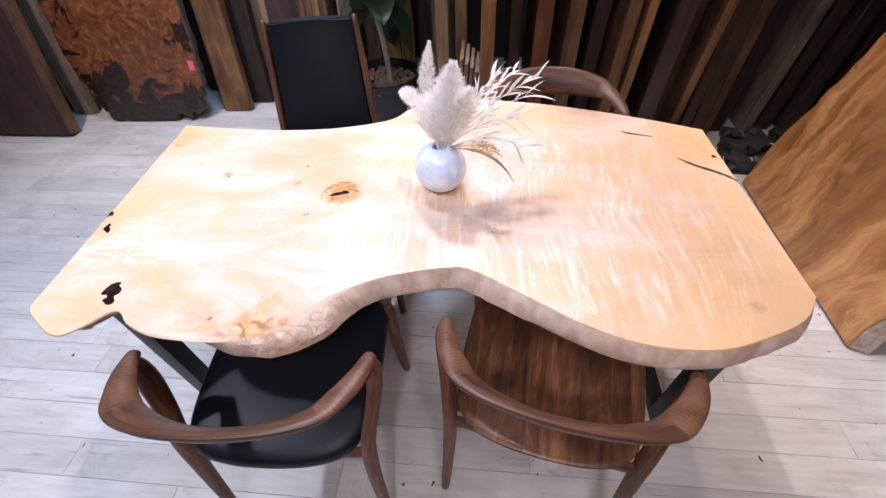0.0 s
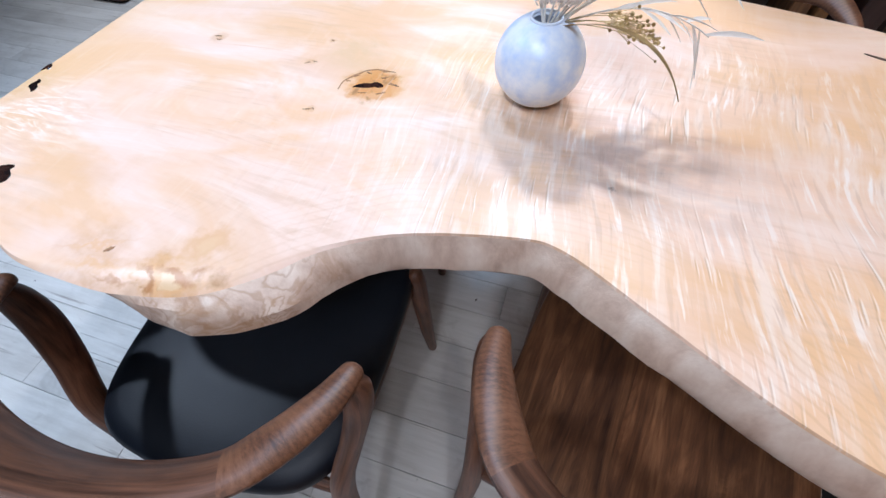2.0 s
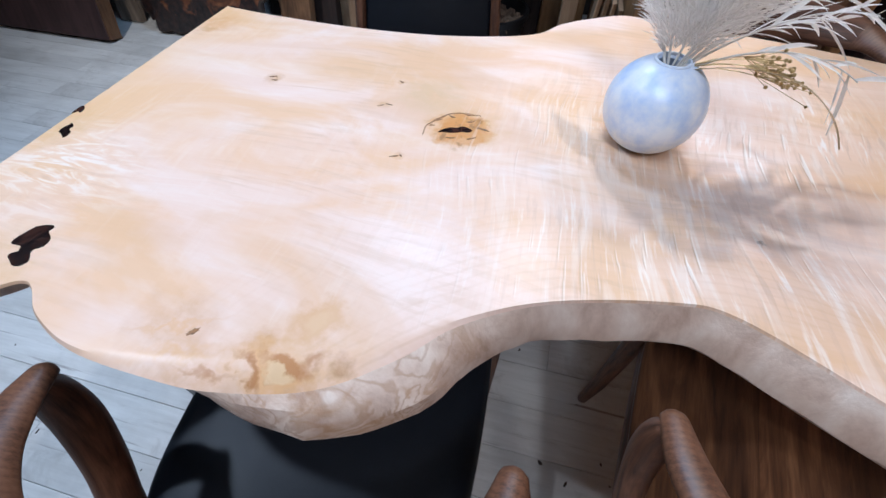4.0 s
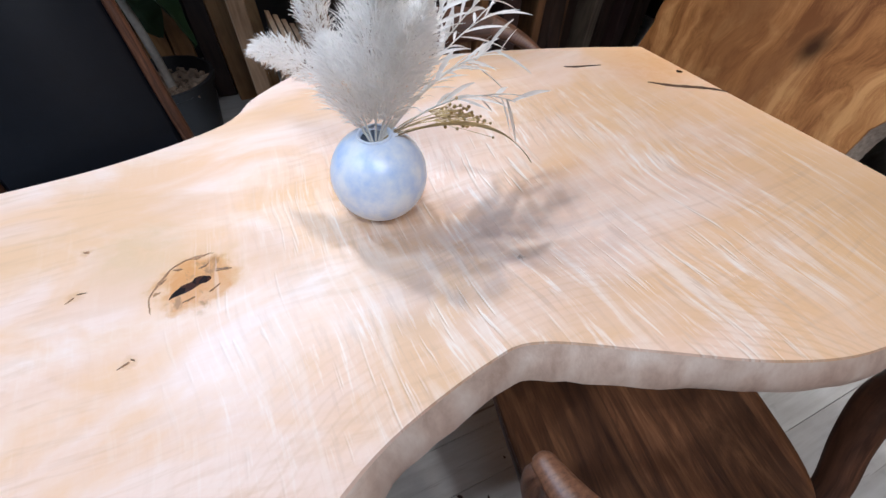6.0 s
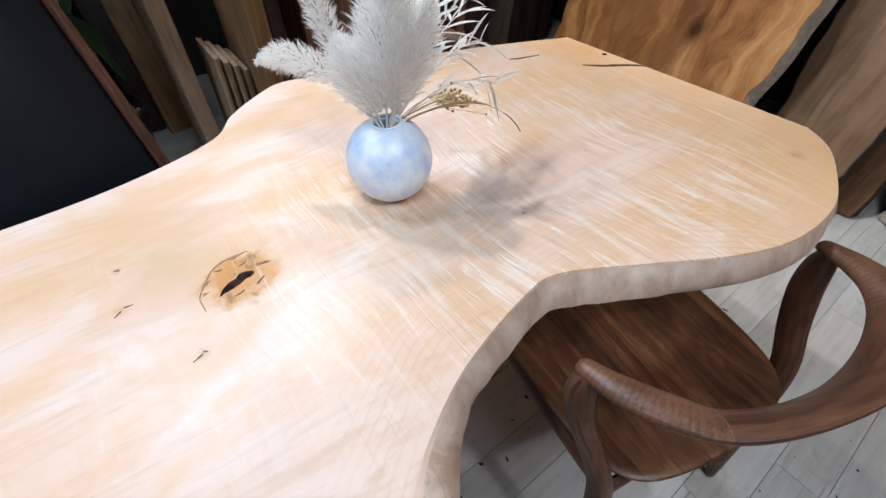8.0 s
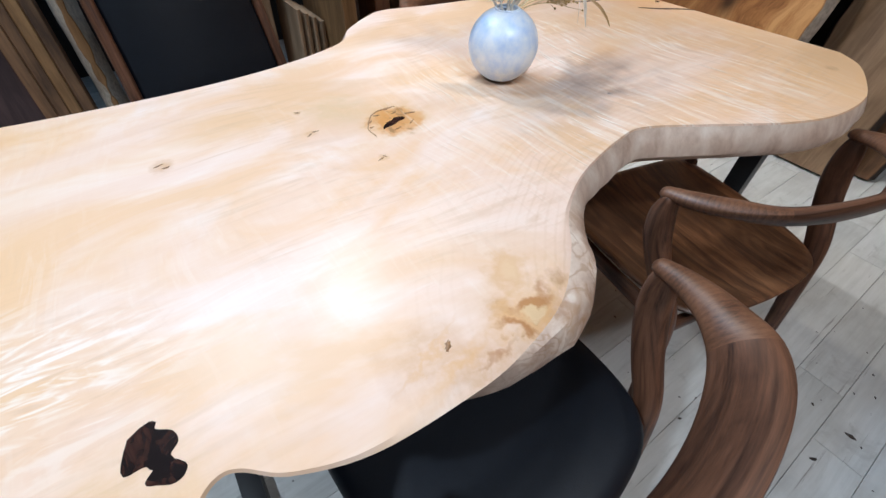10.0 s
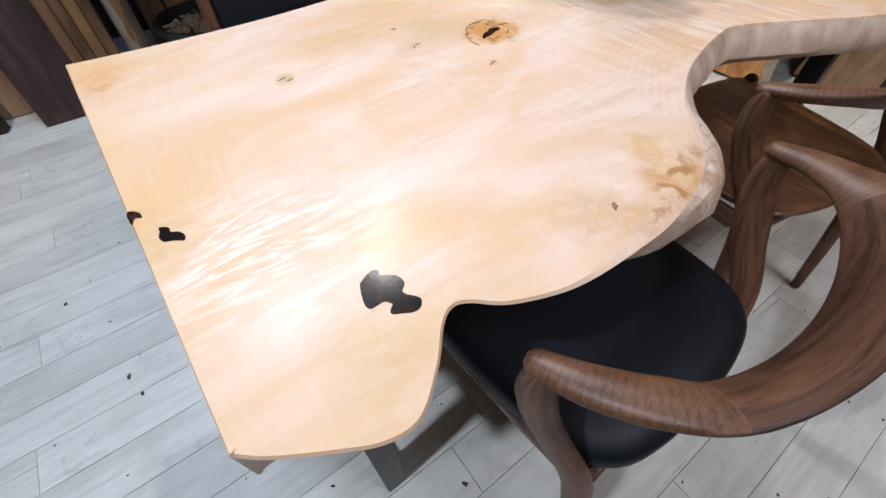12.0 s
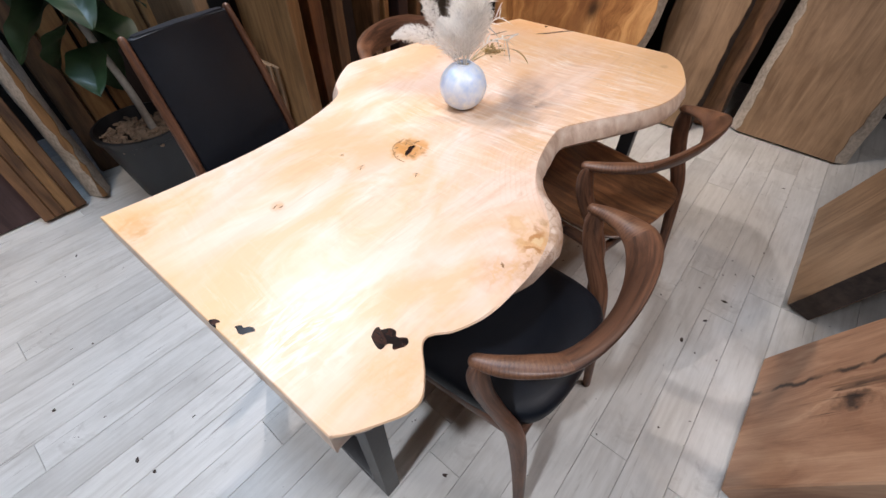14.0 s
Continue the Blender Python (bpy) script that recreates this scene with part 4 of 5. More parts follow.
def frond(tip, bend, leaves, size):
    pts = curve_points(tip, bend)
    ob = part("frond", loft(bmesh.new(), [(*p, 0.0015 - 0.0007 * i / 14, 0.0015 - 0.0007 * i / 14) for i, p in enumerate(pts)], 6), straw_mat, stems, "bleached dried frond")
    bm = bmesh.new()
    for i in range(leaves):
        t = 0.42 + 0.56 * i / max(1, leaves - 1)
        k = min(int(t * 14), 13)
        p, d = pts[k].lerp(pts[k + 1], t * 14 - k), (pts[k + 1] - pts[k]).normalized()
        out = Vector((rng.gauss(0, 1), rng.gauss(0, 1), rng.gauss(0, 0.6)))
        out = (out - d * out.dot(d)).normalized()
        way = (d * rng.uniform(1.0, 2.0) + out).normalized()
        length, w = size * rng.uniform(0.6, 1.15), rng.uniform(0.0018, 0.0034)
        side = way.cross(Vector((rng.uniform(-1, 1), rng.uniform(-1, 1), 1))).normalized()
        last = None
        for j in range(6):
            s = j / 5
            q = p + way * length * s + Vector((0, 0, -0.25 * length * s * s))
            ww = w * math.sin(math.pi * (0.12 + 0.86 * s)) + 0.0002
            row = [bm.verts.new(q - side * ww), bm.verts.new(q + way.cross(side) * ww * 0.35), bm.verts.new(q + side * ww)]
            if last:
                bm.faces.new((last[0], last[1], row[1], row[0])), bm.faces.new((last[1], last[2], row[2], row[1]))
            last = row
    part("leaf_spray", bm, straw_mat, ob)


for tip, bend in (((0.225, 0.07, 0.265), (0.0, 0.0, 0.05)), ((0.215, 0.10, 0.205), (0.0, 0.0, 0.05)), ((0.17, 0.06, 0.285), (0.0, 0.0, 0.03)), ((0.19, 0.02, 0.19), (0.0, 0.0, 0.06)), ((0.14, 0.10, 0.27), (0.0, 0.0, 0.03)), ((0.20, -0.01, 0.13), (0.0, 0.0, 0.07)), ((0.13, 0.02, 0.29), (0.0, 0.0, 0.02)), ((0.17, 0.05, 0.17), (0.0, 0.0, 0.05))):
    frond(tip, bend, 13, 0.062)

# gilded strap leaf
pts = curve_points((0.180, -0.094, 0.091), (0.03, -0.02, 0.085), (0.01, 0.0, 0.11), 18)
bm = bmesh.new()
last = None
for i, p in enumerate(pts):
    s = i / 18
    w = 0.0095 * math.sin(math.pi * (0.06 + 0.93 * s)) ** 0.8
    d = (pts[min(i + 1, 18)] - pts[max(i - 1, 0)]).normalized()
    side = d.cross(Vector((0.25, 0.2, 1))).normalized()
    nrm = side.cross(d)
    row = [bm.verts.new(p - side * w + nrm * 0.0012), bm.verts.new(p), bm.verts.new(p + side * w + nrm * 0.0012)]
    if last:
        bm.faces.new((last[0], last[1], row[1], row[0])), bm.faces.new((last[1], last[2], row[2], row[1]))
    last = row
part("strap_leaf", bm, gold_mat, stems, "gilded dried strap leaf")
# berries on forked twigs
bm = bmesh.new()
twigs = bmesh.new()
for i in range(6):
    tip = Vector((0.075 + 0.06 * rng.random(), -0.045 + 0.07 * rng.random(), 0.115 + 0.05 * rng.random()))
    pts = curve_points(tip, (0, 0, 0.02), (0.012, 0.0, 0.115), 6)
    loft(twigs, [(*p, 0.0006, 0.0006) for p in pts], 5)
    for j in range(9):
        q = tip + Vector((rng.gauss(0, 0.010), rng.gauss(0, 0.010), rng.gauss(0, 0.007)))
        loft(twigs, [(*pts[4], 0.0004, 0.0004), (*q, 0.0004, 0.0004)], 4, ends=False)
        bmesh.ops.create_icosphere(bm, subdivisions=2, radius=rng.uniform(0.0018, 0.0027), matrix=Matrix.Translation(q))
sprig = part("berry_sprig", twigs, gold_mat, stems, "tiny gilded berries on forked twigs")
part("berry_cluster", bm, gold_mat, sprig)

# ---- leaning boards ----


def leaning_board(name, label, size, at, turn, lean, tone, live=0.0, seed=0, group="boards against the wall", bark=None, taper=0.0, category="timber board", cut=0.0, chamfer=None, material=None):
    """A board of (width, thickness, length) that stands on its end at a place, its face turned, leaning back by degrees; live: the waviness of its long edges."""
    w, th, ln = size
    a = radians(lean)
    board = new(name)
    board.empty_display_size = 0.1
    board.matrix_world = pose(*at, 0, 0, turn) @ pose(0, 0, 0, -lean, 0, 0)
    board.location.z = at[2] + (th * math.sin(a) if lean > 0 else 0.0)
    tagged(board, label, category, group)
    bm = bmesh.new()
    rings, rows = [], (60 if bark else 34) if live else 8
    for i in range(rows + 1):
        z = ln * i / rows
        f = 1 - taper * i / rows
        lo = -w / 2 * f + live * (noise.noise((seed, z * 2.2, 1)) + 0.45 * noise.noise((seed, z * 7, 2)))
        hi = w / 2 * f + live * (noise.noise((seed, z * 2.0, 4)) + 0.45 * noise.noise((seed, z * 6, 5)))
        slope = (min(0.35 * th, 0.5 * live) if chamfer is None else chamfer) * (1 + 0.5 * noise.noise((seed, z * 4, 8)) + (0.4 * noise.noise((seed, z * 17, 9)) if bark else 0))
        b = min(0.004, th * 0.2)
        ring = [(lo, th - b), (lo + b, th), (hi - b, th), (hi, th - b), (hi - slope, b), (hi - slope - b, 0), (lo + slope + b, 0), (lo + slope, b)]
        rings.append([bm.verts.new((x, y, z + cut * x)) for x, y in ring])
    for p, q in zip(rings, rings[1:]):
        for k in range(8):
            f = bm.faces.new((p[k], p[(k + 1) % 8], q[(k + 1) % 8], q[k]))
            if bark and k in (3, 7):
                f.material_index = 1
    bm.faces.new(rings[0]), bm.faces.new(rings[-1])
    wood_of = material or WOODS[tone]
    part("plank", bm, [wood_of, bark] if bark else wood_of, board, "", True, 35)
    return board


# the front of each board is its y = 0 side, so a board turned 0 faces -y and leans towards +y
leaning_board("dark_panel", "smooth dark plum-brown panel leaning on the wall", (0.95, 0.085, 1.9), (-2.79, 1.33, 0), 0, 14, "plum", 0.0, 1)
leaning_board("dark_panel", "dark plum-brown panel behind the burl slab", (0.24, 0.04, 1.9), (-0.86, 1.74, 0), 0, 12, "plum", 0.0, 2)
for panel_thing in [o for o in scene.objects if o.name.startswith("dark_panel")]:
    w, th = (0.95, 0.085) if panel_thing.location.x < -2 else (0.24, 0.04)
    part("edge_strip", box(bmesh.new(), (w / 2 + 0.0005, 0.004, 0.002), (w / 2 + 0.010, th - 0.004, 1.898), 0.002), WOODS["brown"], panel_thing, "brown sawn edge strip")
leaning_board("timber_board", "pale narrow board behind the dark panel", (0.16, 0.04, 1.9), (-2.42, 1.62, 0), 0, 9, "grey", 0.01, 3)
leaning_board("timber_board", "brown striped board with a clean edge", (0.20, 0.05, 2.0), (-1.32, 1.68, 0), 0, 11, "brown", 0.012, 5)
leaning_board("timber_board", "dark rough-sawn board beside the striped one", (0.16, 0.05, 2.0), (-1.19, 1.80, 0), 0, 9, "dark", 0.012, 6)
leaning_board("timber_board", "light brown board behind the leather chair", (0.20, 0.04, 2.0), (-1.08, 1.92, 0), 0, 8, "tan", 0.006, 9)
leaning_board("timber_board", "nearly black board behind the burl slab", (0.34, 0.04, 2.0), (-1.50, 1.98, 0), 0, 8, "dark", 0.006, 10)
for k in range(4):
    leaning_board("timber_board", "striped brown board in a tight upright stack", (0.043, 0.10, 1.9), (-0.725 + 0.0445 * k, 1.66 + 0.004 * (k % 2), 0), 0, 12, ("brown", "brown", "honey", "brown", "tan")[k], 0.0, 80 + k, "upright stack of boards")
leaning_board("live_edge_board", "pale board with a rough bark edge ending the stack", (0.095, 0.11, 1.9), (-0.490, 1.65, 0), 0, 12, "honey", 0.012, 8, "upright stack of boards", bark=bark_mat, chamfer=0.035)
rnd = random.Random(12)
x = -0.42
while x < 0.2:
    w = rnd.uniform(0.08, 0.13)
    tone = rnd.choice(["brown", "honey", "brown", "dark"])
    leaning_board("timber_board", {"brown": "brown sawn board", "dark": "nearly black sawn board", "honey": "golden-brown sawn board"}[tone] + " standing behind the potted plant", (w, 0.04, 2.1), (x + w / 2, rnd.uniform(1.90, 2.0), 0), rnd.uniform(-6, 6), rnd.uniform(4, 7), tone, 0.006, rnd.uniform(0, 90))
    x += w + 0.01


# slabs stored on edge like books, their narrow sides to the room


def stored_slab(x, front, thick, tilt, tone, label, seed, depth=0.5, high=2.1, material=None):
    return leaning_board("timber_board", label, (depth, thick, high), (x + thick / 2, front + depth / 2, 0), 90, tilt, tone, 0.010, seed, "slabs stored on edge", material=material)


stored_slab(0.155, 1.30, 0.060, 0.0, "tan", "knotty light board stored on edge by the plant", 51)
stored_slab(0.375, 0.98, 0.058, 0.0, "honey", "smooth light brown slab stored on edge", 52, 0.42)
for k in range(4):
    stored_slab(0.235 + 0.026 * k, 1.19 - 0.012 * k, 0.017, -2.0, "tan", "thin light offcut board, shorter than the slabs", 60 + k, 0.25, 0.56 - 0.015 * k)
stored_slab(0.515, 1.24, 0.055, 1.0, "dark", "nearly black rough slab stored on edge", 53)
stored_slab(0.625, 1.20, 0.075, 0.0, "red", "orange-brown slab stored on edge", 54)
stored_slab(0.760, 1.22, 0.075, -0.6, "brown", "dull brown slab stored on edge", 55)
stored_slab(0.885, 1.30, 0.070, -1.0, "dark", "nearly black slab stored on edge", 56)
stored_slab(0.985, 1.20, 0.060, -1.5, "brown", "thick brown slab with a worn edge", 57)
stored_slab(1.055, 1.20, 0.040, -2.0, "honey", "narrow golden-brown board stored on edge", 58)
stored_slab(1.200, 1.22, 0.085, -2.5, "plum", "dark purplish slab stored on edge", 59)
stored_slab(1.300, 1.34, 0.060, -2.5, "dark", "nearly black slab stored on edge", 66)
stored_slab(1.385, 1.28, 0.045, -4.0, "brown", "brown weathered slab stored on edge", 67)
stored_slab(1.475, 1.32, 0.055, -2.0, "dark", "nearly black slab stored on edge", 68)
stored_slab(1.560, 1.32, 0.075, 1.0, "dark", "dark reddish-black slab stored on edge", 69)
stored_slab(1.660, 1.44, 0.070, -1.5, "brown", "dull brown slab with a rough face", 75)
stored_slab(1.760, 1.50, 0.070, -2.5, "dark", "nearly black slab with a rough face", 76)
stored_slab(1.920, 1.48, 0.055, -3.5, "grey", "pale weathered slab stored on edge", 70)
stored_slab(2.030, 1.52, 0.080, -4.0, "dark", "nearly black slab stored on edge", 71)
stored_slab(2.160, 1.50, 0.080, -4.0, "plum", "dark purplish slab at the row's end", 72)
stored_slab(2.300, 1.52, 0.080, -4.0, "dark", "nearly black slab at the row's end", 73)

# wide slabs along the east side, turned to face -x
leaning_board("wide_slab", "wide glossy golden-brown slab with rough live edges", (1.00, 0.07, 2.2), (1.72, 0.52, 0), -90, 13, "honey", 0.045, 41, "slabs along the east wall", bark_mat, category="timber slab", material=golden)
leaning_board("wide_slab", "brown live-edge slab with dark bark", (0.36, 0.06, 2.0), (1.98, -0.16, 0), -90, 12, "tan", 0.035, 42, "slabs along the east wall", dark_bark, category="timber slab")
leaning_board("wide_slab", "narrow dark-edged slab", (0.24, 0.06, 2.0), (2.12, -0.33, 0), -90, 11, "brown", 0.03, 43, "slabs along the east wall", dark_bark, category="timber slab")
leaning_board("wide_slab", "greyish-tan slab with pale bark edges", (0.60, 0.06, 2.1), (2.165, -0.80, 0), -93, 14, "tan", 0.02, 44, "slabs along the east wall", bark_mat, category="timber slab", chamfer=0.05)
# slabs behind the near chairs, turned to face +y
leaning_board("wide_slab", "thick tan slab with a black bark edge", (0.73, 0.09, 2.0), (1.27, -1.04, 0), 180, 18, "tan", 0.010, 45, "slabs along the south wall", dark_bark, category="timber slab", chamfer=0.004)
m = Mat("knotted_slab", 0.42)
v = m.coords()
kn = m.vmath("SUBTRACT", v, (0.015, 0.0, 0.315))
far = m.vmath("LENGTH", m.scaled(m.vmath("ADD", kn, m.vmath("MULTIPLY", m.vmath("SUBTRACT", m.n("ShaderNodeTexNoise", Vector=v, Scale=14.0, Detail=4.0).outputs["Color"], (0.5, 0.5, 0.5)), (0.12, 0.0, 0.16))), (1.5, 0, 1.0)))
swirl = m.vmath("ADD", v, m.n("ShaderNodeCombineXYZ", X=m.math("DIVIDE", 0.012, m.math("ADD", far, 0.06)), Y=0.0, Z=0.0).outputs[0])
fig = m.noise(m.scaled(swirl, (1, 1, 0.18)), 15, 5, 0.6, 1.2)
fib = m.noise(m.scaled(v, (1, 1, 0.05)), 200, 3, 0.6)
c = m.ramp(m.math("MULTIPLY_ADD", fig, 0.75, m.math("MULTIPLY", fib, 0.25)), (0.35, (0.29, 0.14, 0.078)), (0.5, (0.42, 0.225, 0.13)), (0.66, (0.54, 0.32, 0.195)))
streaks = m.ramp(m.noise(m.scaled(v, (1, 1, 0.14)), 30, 4, 0.6, 0.8), (0.5, 0.0), (0.6, 1.0))
c = m.mix(m.math("MULTIPLY", m.ramp(far, (0.03, 1.0), (0.15, 0.0)), streaks), c, (0.035, 0.018, 0.012))
c = m.mix(m.ramp(far, (0.015, 0.9), (0.045, 0.0)), c, (0.020, 0.012, 0.010))
crackx = m.math("ABSOLUTE", m.math("ADD", m.n("ShaderNodeSeparateXYZ", Vector=v).outputs[0], m.math("MULTIPLY_ADD", m.noise(m.scaled(v, (0, 0, 1)), 9, 4), 0.10, 0.045)))
c = m.mix(m.math("MULTIPLY", m.ramp(crackx, (0.003, 1.0), (0.012, 0.0)), m.ramp(m.noise(v, 11, 2), (0.35, 0.0), (0.5, 0.95))), c, (0.03, 0.017, 0.012))
m.colour(c)
m.bump(fib, 0.2, 0.002)
leaning_board("wide_slab", "reddish-tan slab with a large dark knot", (0.53, 0.06, 2.0), (0.35, -1.03, 0), 180, 18, "tan", 0.008, 46, "slabs along the south wall", category="timber slab", material=m.m)

# the burl slab
burl = thing("burl_slab", "polished reddish burl slab with dark craggy edges", "timber slab", (-1.83, 1.53, 0), 2)
burl.matrix_world = pose(-1.83, 1.53, 0.016, 0, 0, 2) @ pose(0, 0, 0, -13, 0, 0)
pts = []
for k in range(140):
    a = 2 * math.pi * k / 140
    x, z = math.copysign(abs(math.cos(a)) ** 0.6, math.cos(a)) * 0.43, math.copysign(abs(math.sin(a)) ** 0.55, math.sin(a)) * 0.72
    k2 = 1 + 0.10 * noise.noise((math.cos(a) * 3, math.sin(a) * 3, 3)) + 0.07 * noise.noise((math.cos(a) * 11, math.sin(a) * 11, 6))
    pts.append((x * k2, max(0.0, 0.70 + z * k2)))
bm = slab_of(bmesh.new(), pts, [(0.0, -0.012), (-0.006, 0.0), (-0.03, 0.006), (-0.06, -0.01), (-0.07, -0.03)])
bmesh.ops.transform(bm, matrix=Matrix.Rotation(radians(90), 4, "X"), verts=bm.verts)
m = Mat("burl_face", 0.3)
v = m.coords()
a = m.noise(v, 9, 7, 0.7, 2.5)
c = m.ramp(a, (0.33, (0.07, 0.02, 0.010)), (0.5, (0.17, 0.058, 0.022)), (0.66, (0.32, 0.125, 0.045)))
sep = m.n("ShaderNodeSeparateXYZ", Vector=v)
rim = m.math("MAXIMUM", m.math("DIVIDE", m.math("ABSOLUTE", sep.outputs[0]), 0.43), m.math("MULTIPLY_ADD", sep.outputs[2], -1.5, 1.28))
lump = m.math("MULTIPLY_ADD", m.math("SUBTRACT", m.noise(v, 5.5, 4, 0.6, 0.8), 0.5), 1.9, rim)
c = m.mix(m.ramp(lump, (0.86, 0.0), (0.93, 1.0)), c, m.ramp(m.noise(v, 30, 4), (0.4, (0.010, 0.007, 0.007)), (0.7, (0.05, 0.022, 0.016))))
m.colour(c)
m.bump(a, 0.5, 0.01)
part("burl_plank", bm, [m.m, dark_bark], burl, "", True, 40)
tg = part("price_tag", box(bmesh.new(), (-0.018, -0.0015, -0.028), (0.018, 0.0015, 0.028), 0.001), tag_mat, None)
tagged(tg, "small pink paper tag on the burl slab", "tag")
tg.matrix_world = pose(-1.83, 1.53, 0.016, 0, 0, 2) @ pose(0, 0, 0, -13, 0, 0) @ pose(0.375, -0.004, 0.34)

# ---- the potted fig ----
plant = thing("potted_fig", "large-leaved fig plant in a black pot of bark chips", "plant", (-0.21, 1.53, 0))
bm = bmesh.new()
prof = [(0.0, 0.0), (0.128, 0.0), (0.137, 0.012), (0.188, 0.312), (0.199, 0.318), (0.202, 0.345), (0.189, 0.347), (0.180, 0.315), (0.176, 0.285), (0.0, 0.285)]
rings = [[bm.verts.new((r * math.cos(2 * math.pi * i / 40), r * math.sin(2 * math.pi * i / 40), z)) for i in range(40)] if r > 0 else [bm.verts.new((0, 0, z))] for r, z in prof]
for a, b in zip(rings, rings[1:]):
    for i in range(40):
        q = list(dict.fromkeys([a[i % len(a)], a[(i + 1) % len(a)], b[(i + 1) % len(b)], b[i % len(b)]]))
        if len(q) > 2:
            bm.faces.new(q)
part("pot", bm, pot_mat, plant, "matt black plastic pot", True, 35)
bm = bmesh.new()
for i in range(230):
    r, a = 0.172 * math.sqrt(rng.random()), rng.uniform(0, 2 * math.pi)
    mt = Matrix.Translation((r * math.cos(a), r * math.sin(a), 0.290 + rng.random() * 0.018)) @ Euler((rng.uniform(-0.6, 0.6), rng.uniform(-0.6, 0.6), rng.uniform(0, 6))).to_matrix().to_4x4()
    sx, sy, sz = rng.uniform(0.008, 0.020), rng.uniform(0.006, 0.012), rng.uniform(0.003, 0.006)
    box(bm, (-sx, -sy, -sz), (sx, sy, sz), 0.0, mt)
tagged(part("bark_mulch", bm, chip_mat, plant, "brown bark chips", False), kind="stuff")
trunk = [(0.03, -0.02, 0.30, 0.017, 0.017), (0.02, -0.02, 0.50, 0.016, 0.016), (-0.01, -0.01, 0.75, 0.014, 0.014), (-0.02, 0.0, 1.05, 0.011, 0.011), (0.0, 0.02, 1.4, 0.007, 0.007)]
part("trunk", loft(bmesh.new(), spline(trunk, 5), 10, 2.0, (0, 1, 0)), trunk_mat, plant)


def fig_leaf(length, width, seed):
    bm = bmesh.new()
    last = None
    for i in range(13):
        s = i / 12
        w = width * math.sin(math.pi * min(1, 0.04 + 0.95 * s) ** 0.8) ** 0.75 * (1 + 0.08 * math.sin(9 * s + seed)) + 0.001
        row = [bm.verts.new((k * w, s * length, -0.28 * length * s * s + 0.10 * abs(k) * w * 3 + 0.006 * math.sin(14 * s + 3 * k + seed))) for k in (-1, -0.5, -0.04, 0.04, 0.5, 1)]
        for q in (2, 3):
            row[q].co.z -= 0.004
        if last:
            for j in range(5):
                bm.faces.new((last[j], last[j + 1], row[j + 1], row[j]))
        last = row
    loft(bm, [(0, -0.05, 0.012, 0.002, 0.002), (0, 0.0, 0.0, 0.002, 0.002)], 6)
    return finish(bm)


shapes = [fig_leaf(0.26, 0.085, 1), fig_leaf(0.22, 0.08, 2), fig_leaf(0.30, 0.10, 3)]
for i in range(26):
    z = 0.66 + 0.035 * i
    a = i * 2.4 + rng.uniform(-0.3, 0.3)
    ob = part("leaf", shapes[i % 3], leaf_mat, plant)
    base = Vector((-0.012 + 0.045 * math.cos(a + 1.57), -0.005 + 0.045 * math.sin(a + 1.57), z))
    ob.matrix_basis = pose(*base, rng.uniform(-50, -5), rng.uniform(-15, 15), math.degrees(a))

# dark slate stones beside the row of boards
for i, (x, y, s) in enumerate(((1.74, 1.12, 0.055), (1.87, 1.13, 0.06), (1.64, 1.15, 0.04), (1.99, 1.10, 0.06), (1.76, 1.27, 0.06), (1.89, 1.29, 0.065), (2.03, 1.27, 0.06), (1.80, 1.41, 0.05), (1.94, 1.40, 0.05), (2.09, 1.40, 0.055))):
    bm = bmesh.new()
    bmesh.ops.create_cube(bm, size=1)
    bmesh.ops.subdivide_edges(bm, edges=bm.edges, cuts=3, use_grid_fill=True)
    for q in bm.verts:
        q.co = Vector((q.co.x * s * 2, q.co.y * s * 1.5, (q.co.z + 0.5) * s * 1.1)) + Vector([0.035 * noise.noise((q.co.x * 2 + i, q.co.y * 2, q.co.z * 2 + k)) * (0.2 if q.co.z < -0.49 else 1) for k in (0, 9, 18)])
        q.co.z = max(q.co.z, 0.0)
    st = part("slate_stone", bm, stone_mat, None, "", True, 25)
    st.matrix_world = pose(x, y, 0, 0, 0, 37 * i)
    tagged(st, "rough dark slate stone on the floor", "stone", "stones by the boards")

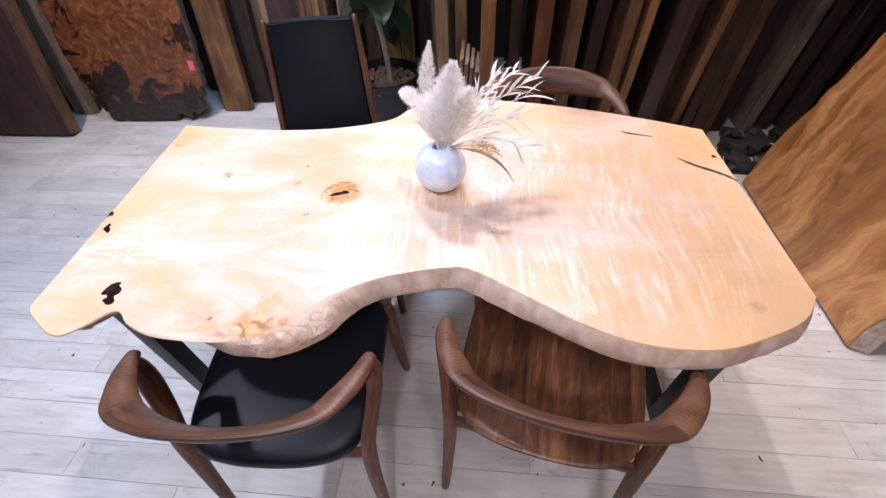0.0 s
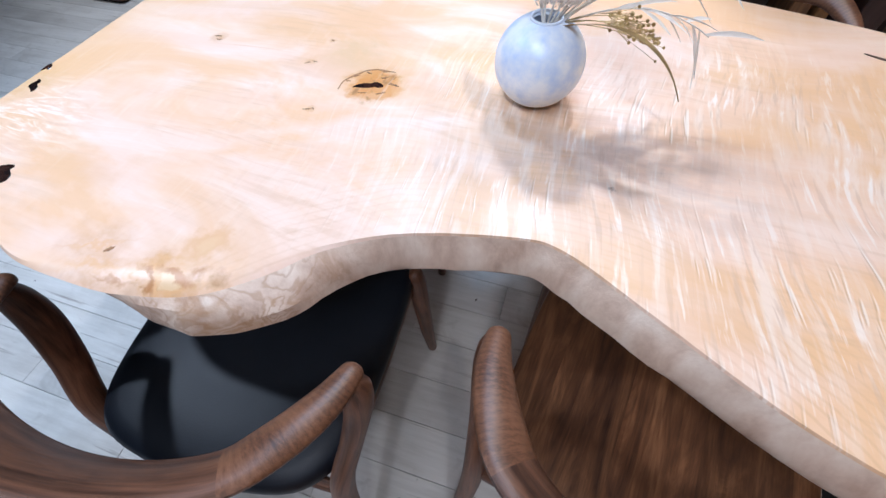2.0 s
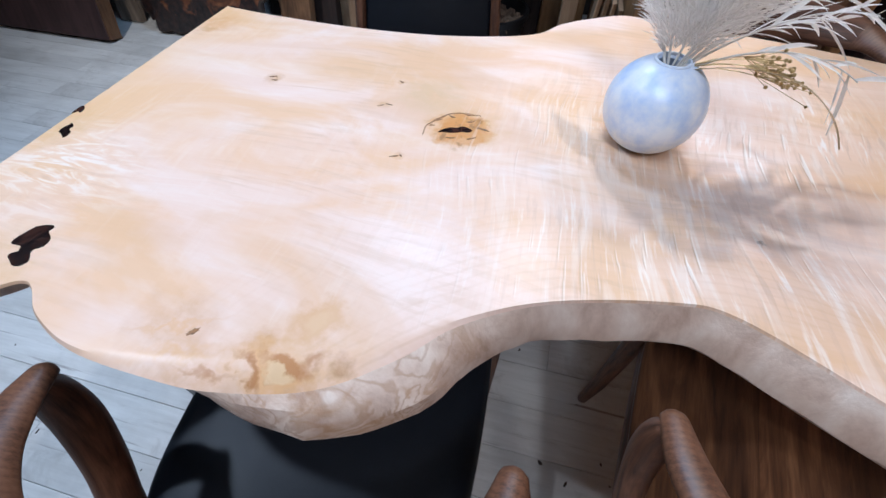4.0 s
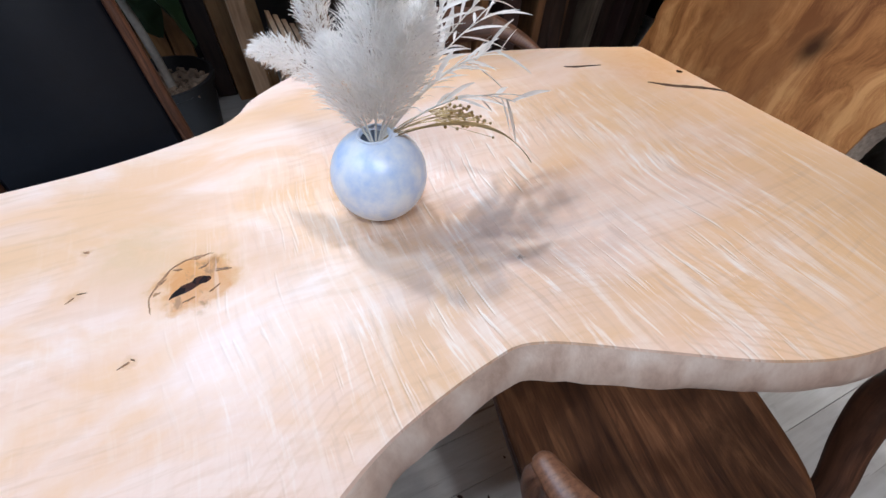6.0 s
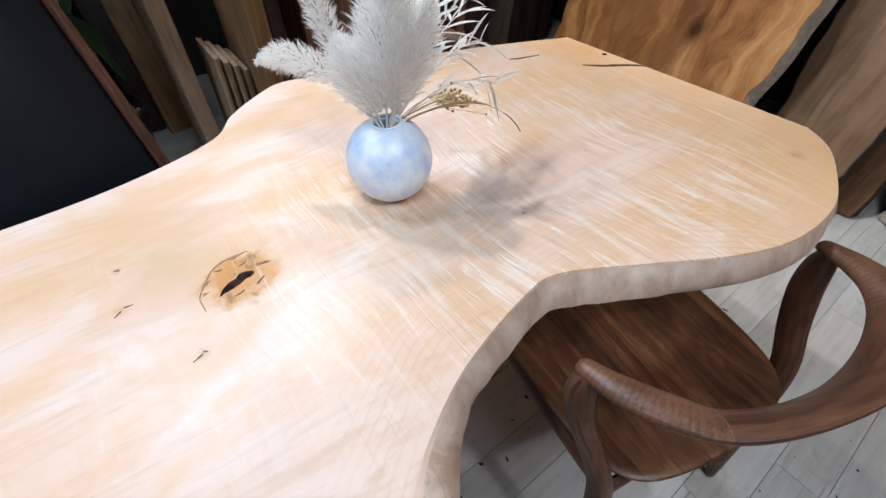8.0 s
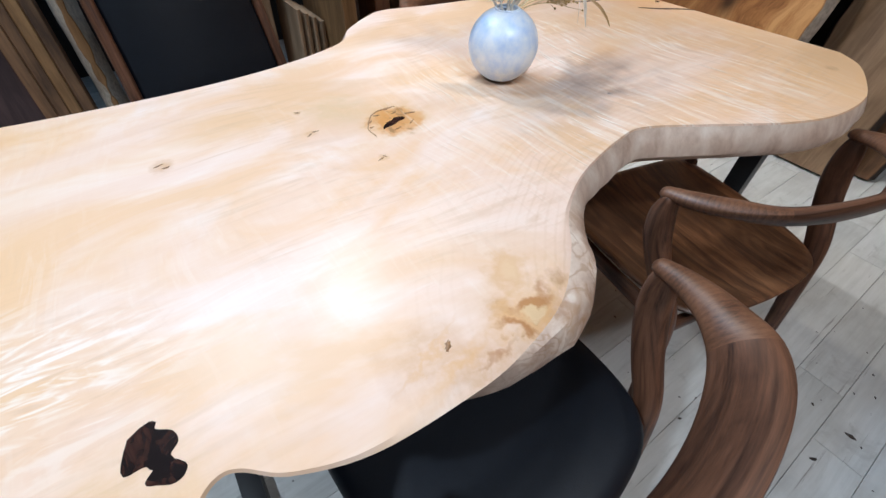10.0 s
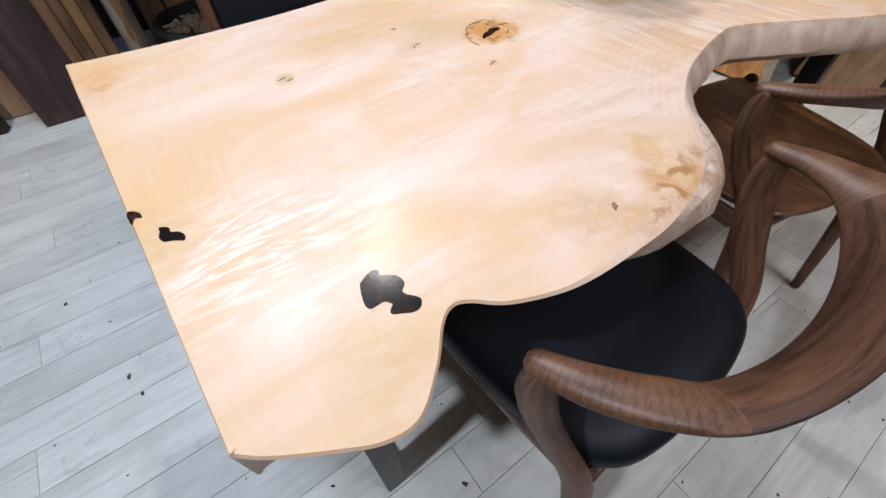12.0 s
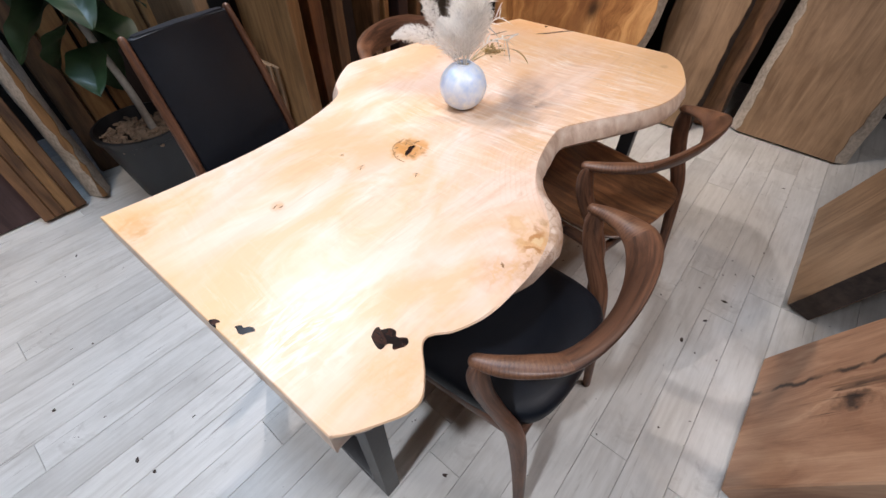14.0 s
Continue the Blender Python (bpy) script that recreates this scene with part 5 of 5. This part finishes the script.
# crumbs and splinters on the floor
bm = bmesh.new()
spots = [(-0.918, 0.291), (-1.025, 0.648), (-0.899, 0.223), (-1.2, -0.166), (0.66, -0.83), (0.52, -0.79), (0.80, -0.86)] + [(rng.uniform(-1.9, 1.8), rng.uniform(-0.95, 1.4)) for k in range(190)] + [(rng.uniform(0.0, 1.2), rng.uniform(-1.0, -0.55)) for k in range(18)]
for k, (x, y) in enumerate(spots):
    r = 0.006 if k < 7 else rng.choice((0.0015, 0.002, 0.003, 0.0045))
    q = rng.uniform(1, 2.4)
    a = rng.uniform(0, 3.14)
    ring = []
    for i in range(7):
        g = 6.283 * i / 7
        u, w = math.cos(g) * r * q * rng.uniform(0.6, 1.2), math.sin(g) * r * rng.uniform(0.5, 1.2)
        ring.append(bm.verts.new((x + u * math.cos(a) - w * math.sin(a), y + u * math.sin(a) + w * math.cos(a), 0.0)))
    top = bm.verts.new((x, y, r * 0.5))
    for i in range(7):
        bm.faces.new((ring[i], ring[(i + 1) % 7], top))
tagged(part("floor_crumbs", bm, dark_bark, None, "", False), "dark splinters and crumbs scattered on the floor", "debris", kind="stuff")

# ---- the floor's planks ----
WIDE, row, count = 0.115, 0, 0
rnd = random.Random(3)
shared = {}
y = Y0
while y < Y1:
    x = X0 - rnd.uniform(0, 0.9)
    while x < X1:
        ln = rnd.choice((0.9, 0.9, 1.2))
        lo, hi = max(x, X0), min(x + ln, X1)
        if hi - lo > 0.02:
            key = round(hi - lo, 3)
            if key not in shared:
                bm = bmesh.new()
                g, b = 0.0003, 0.0006
                q = [(0 + g, g, -0.004), (key - g, g, -0.004), (key - g, WIDE - g, -0.004), (g, WIDE - g, -0.004)]
                t = [(g + b, g + b, 0), (key - g - b, g + b, 0), (key - g - b, WIDE - g - b, 0), (g + b, WIDE - g - b, 0)]
                lower, upper = [bm.verts.new(p) for p in q], [bm.verts.new((p[0], p[1], 0.0)) for p in t]
                for k in range(4):
                    bm.faces.new((lower[k], lower[(k + 1) % 4], upper[(k + 1) % 4], upper[k]))
                bm.faces.new(upper)
                shared[key] = finish(bm, False)
            ob = part("floor_plank", shared[key], plank_mat, floor, "", False)
            ob.location = (lo, y, 0)
            count += 1
        x += ln
    y += WIDE
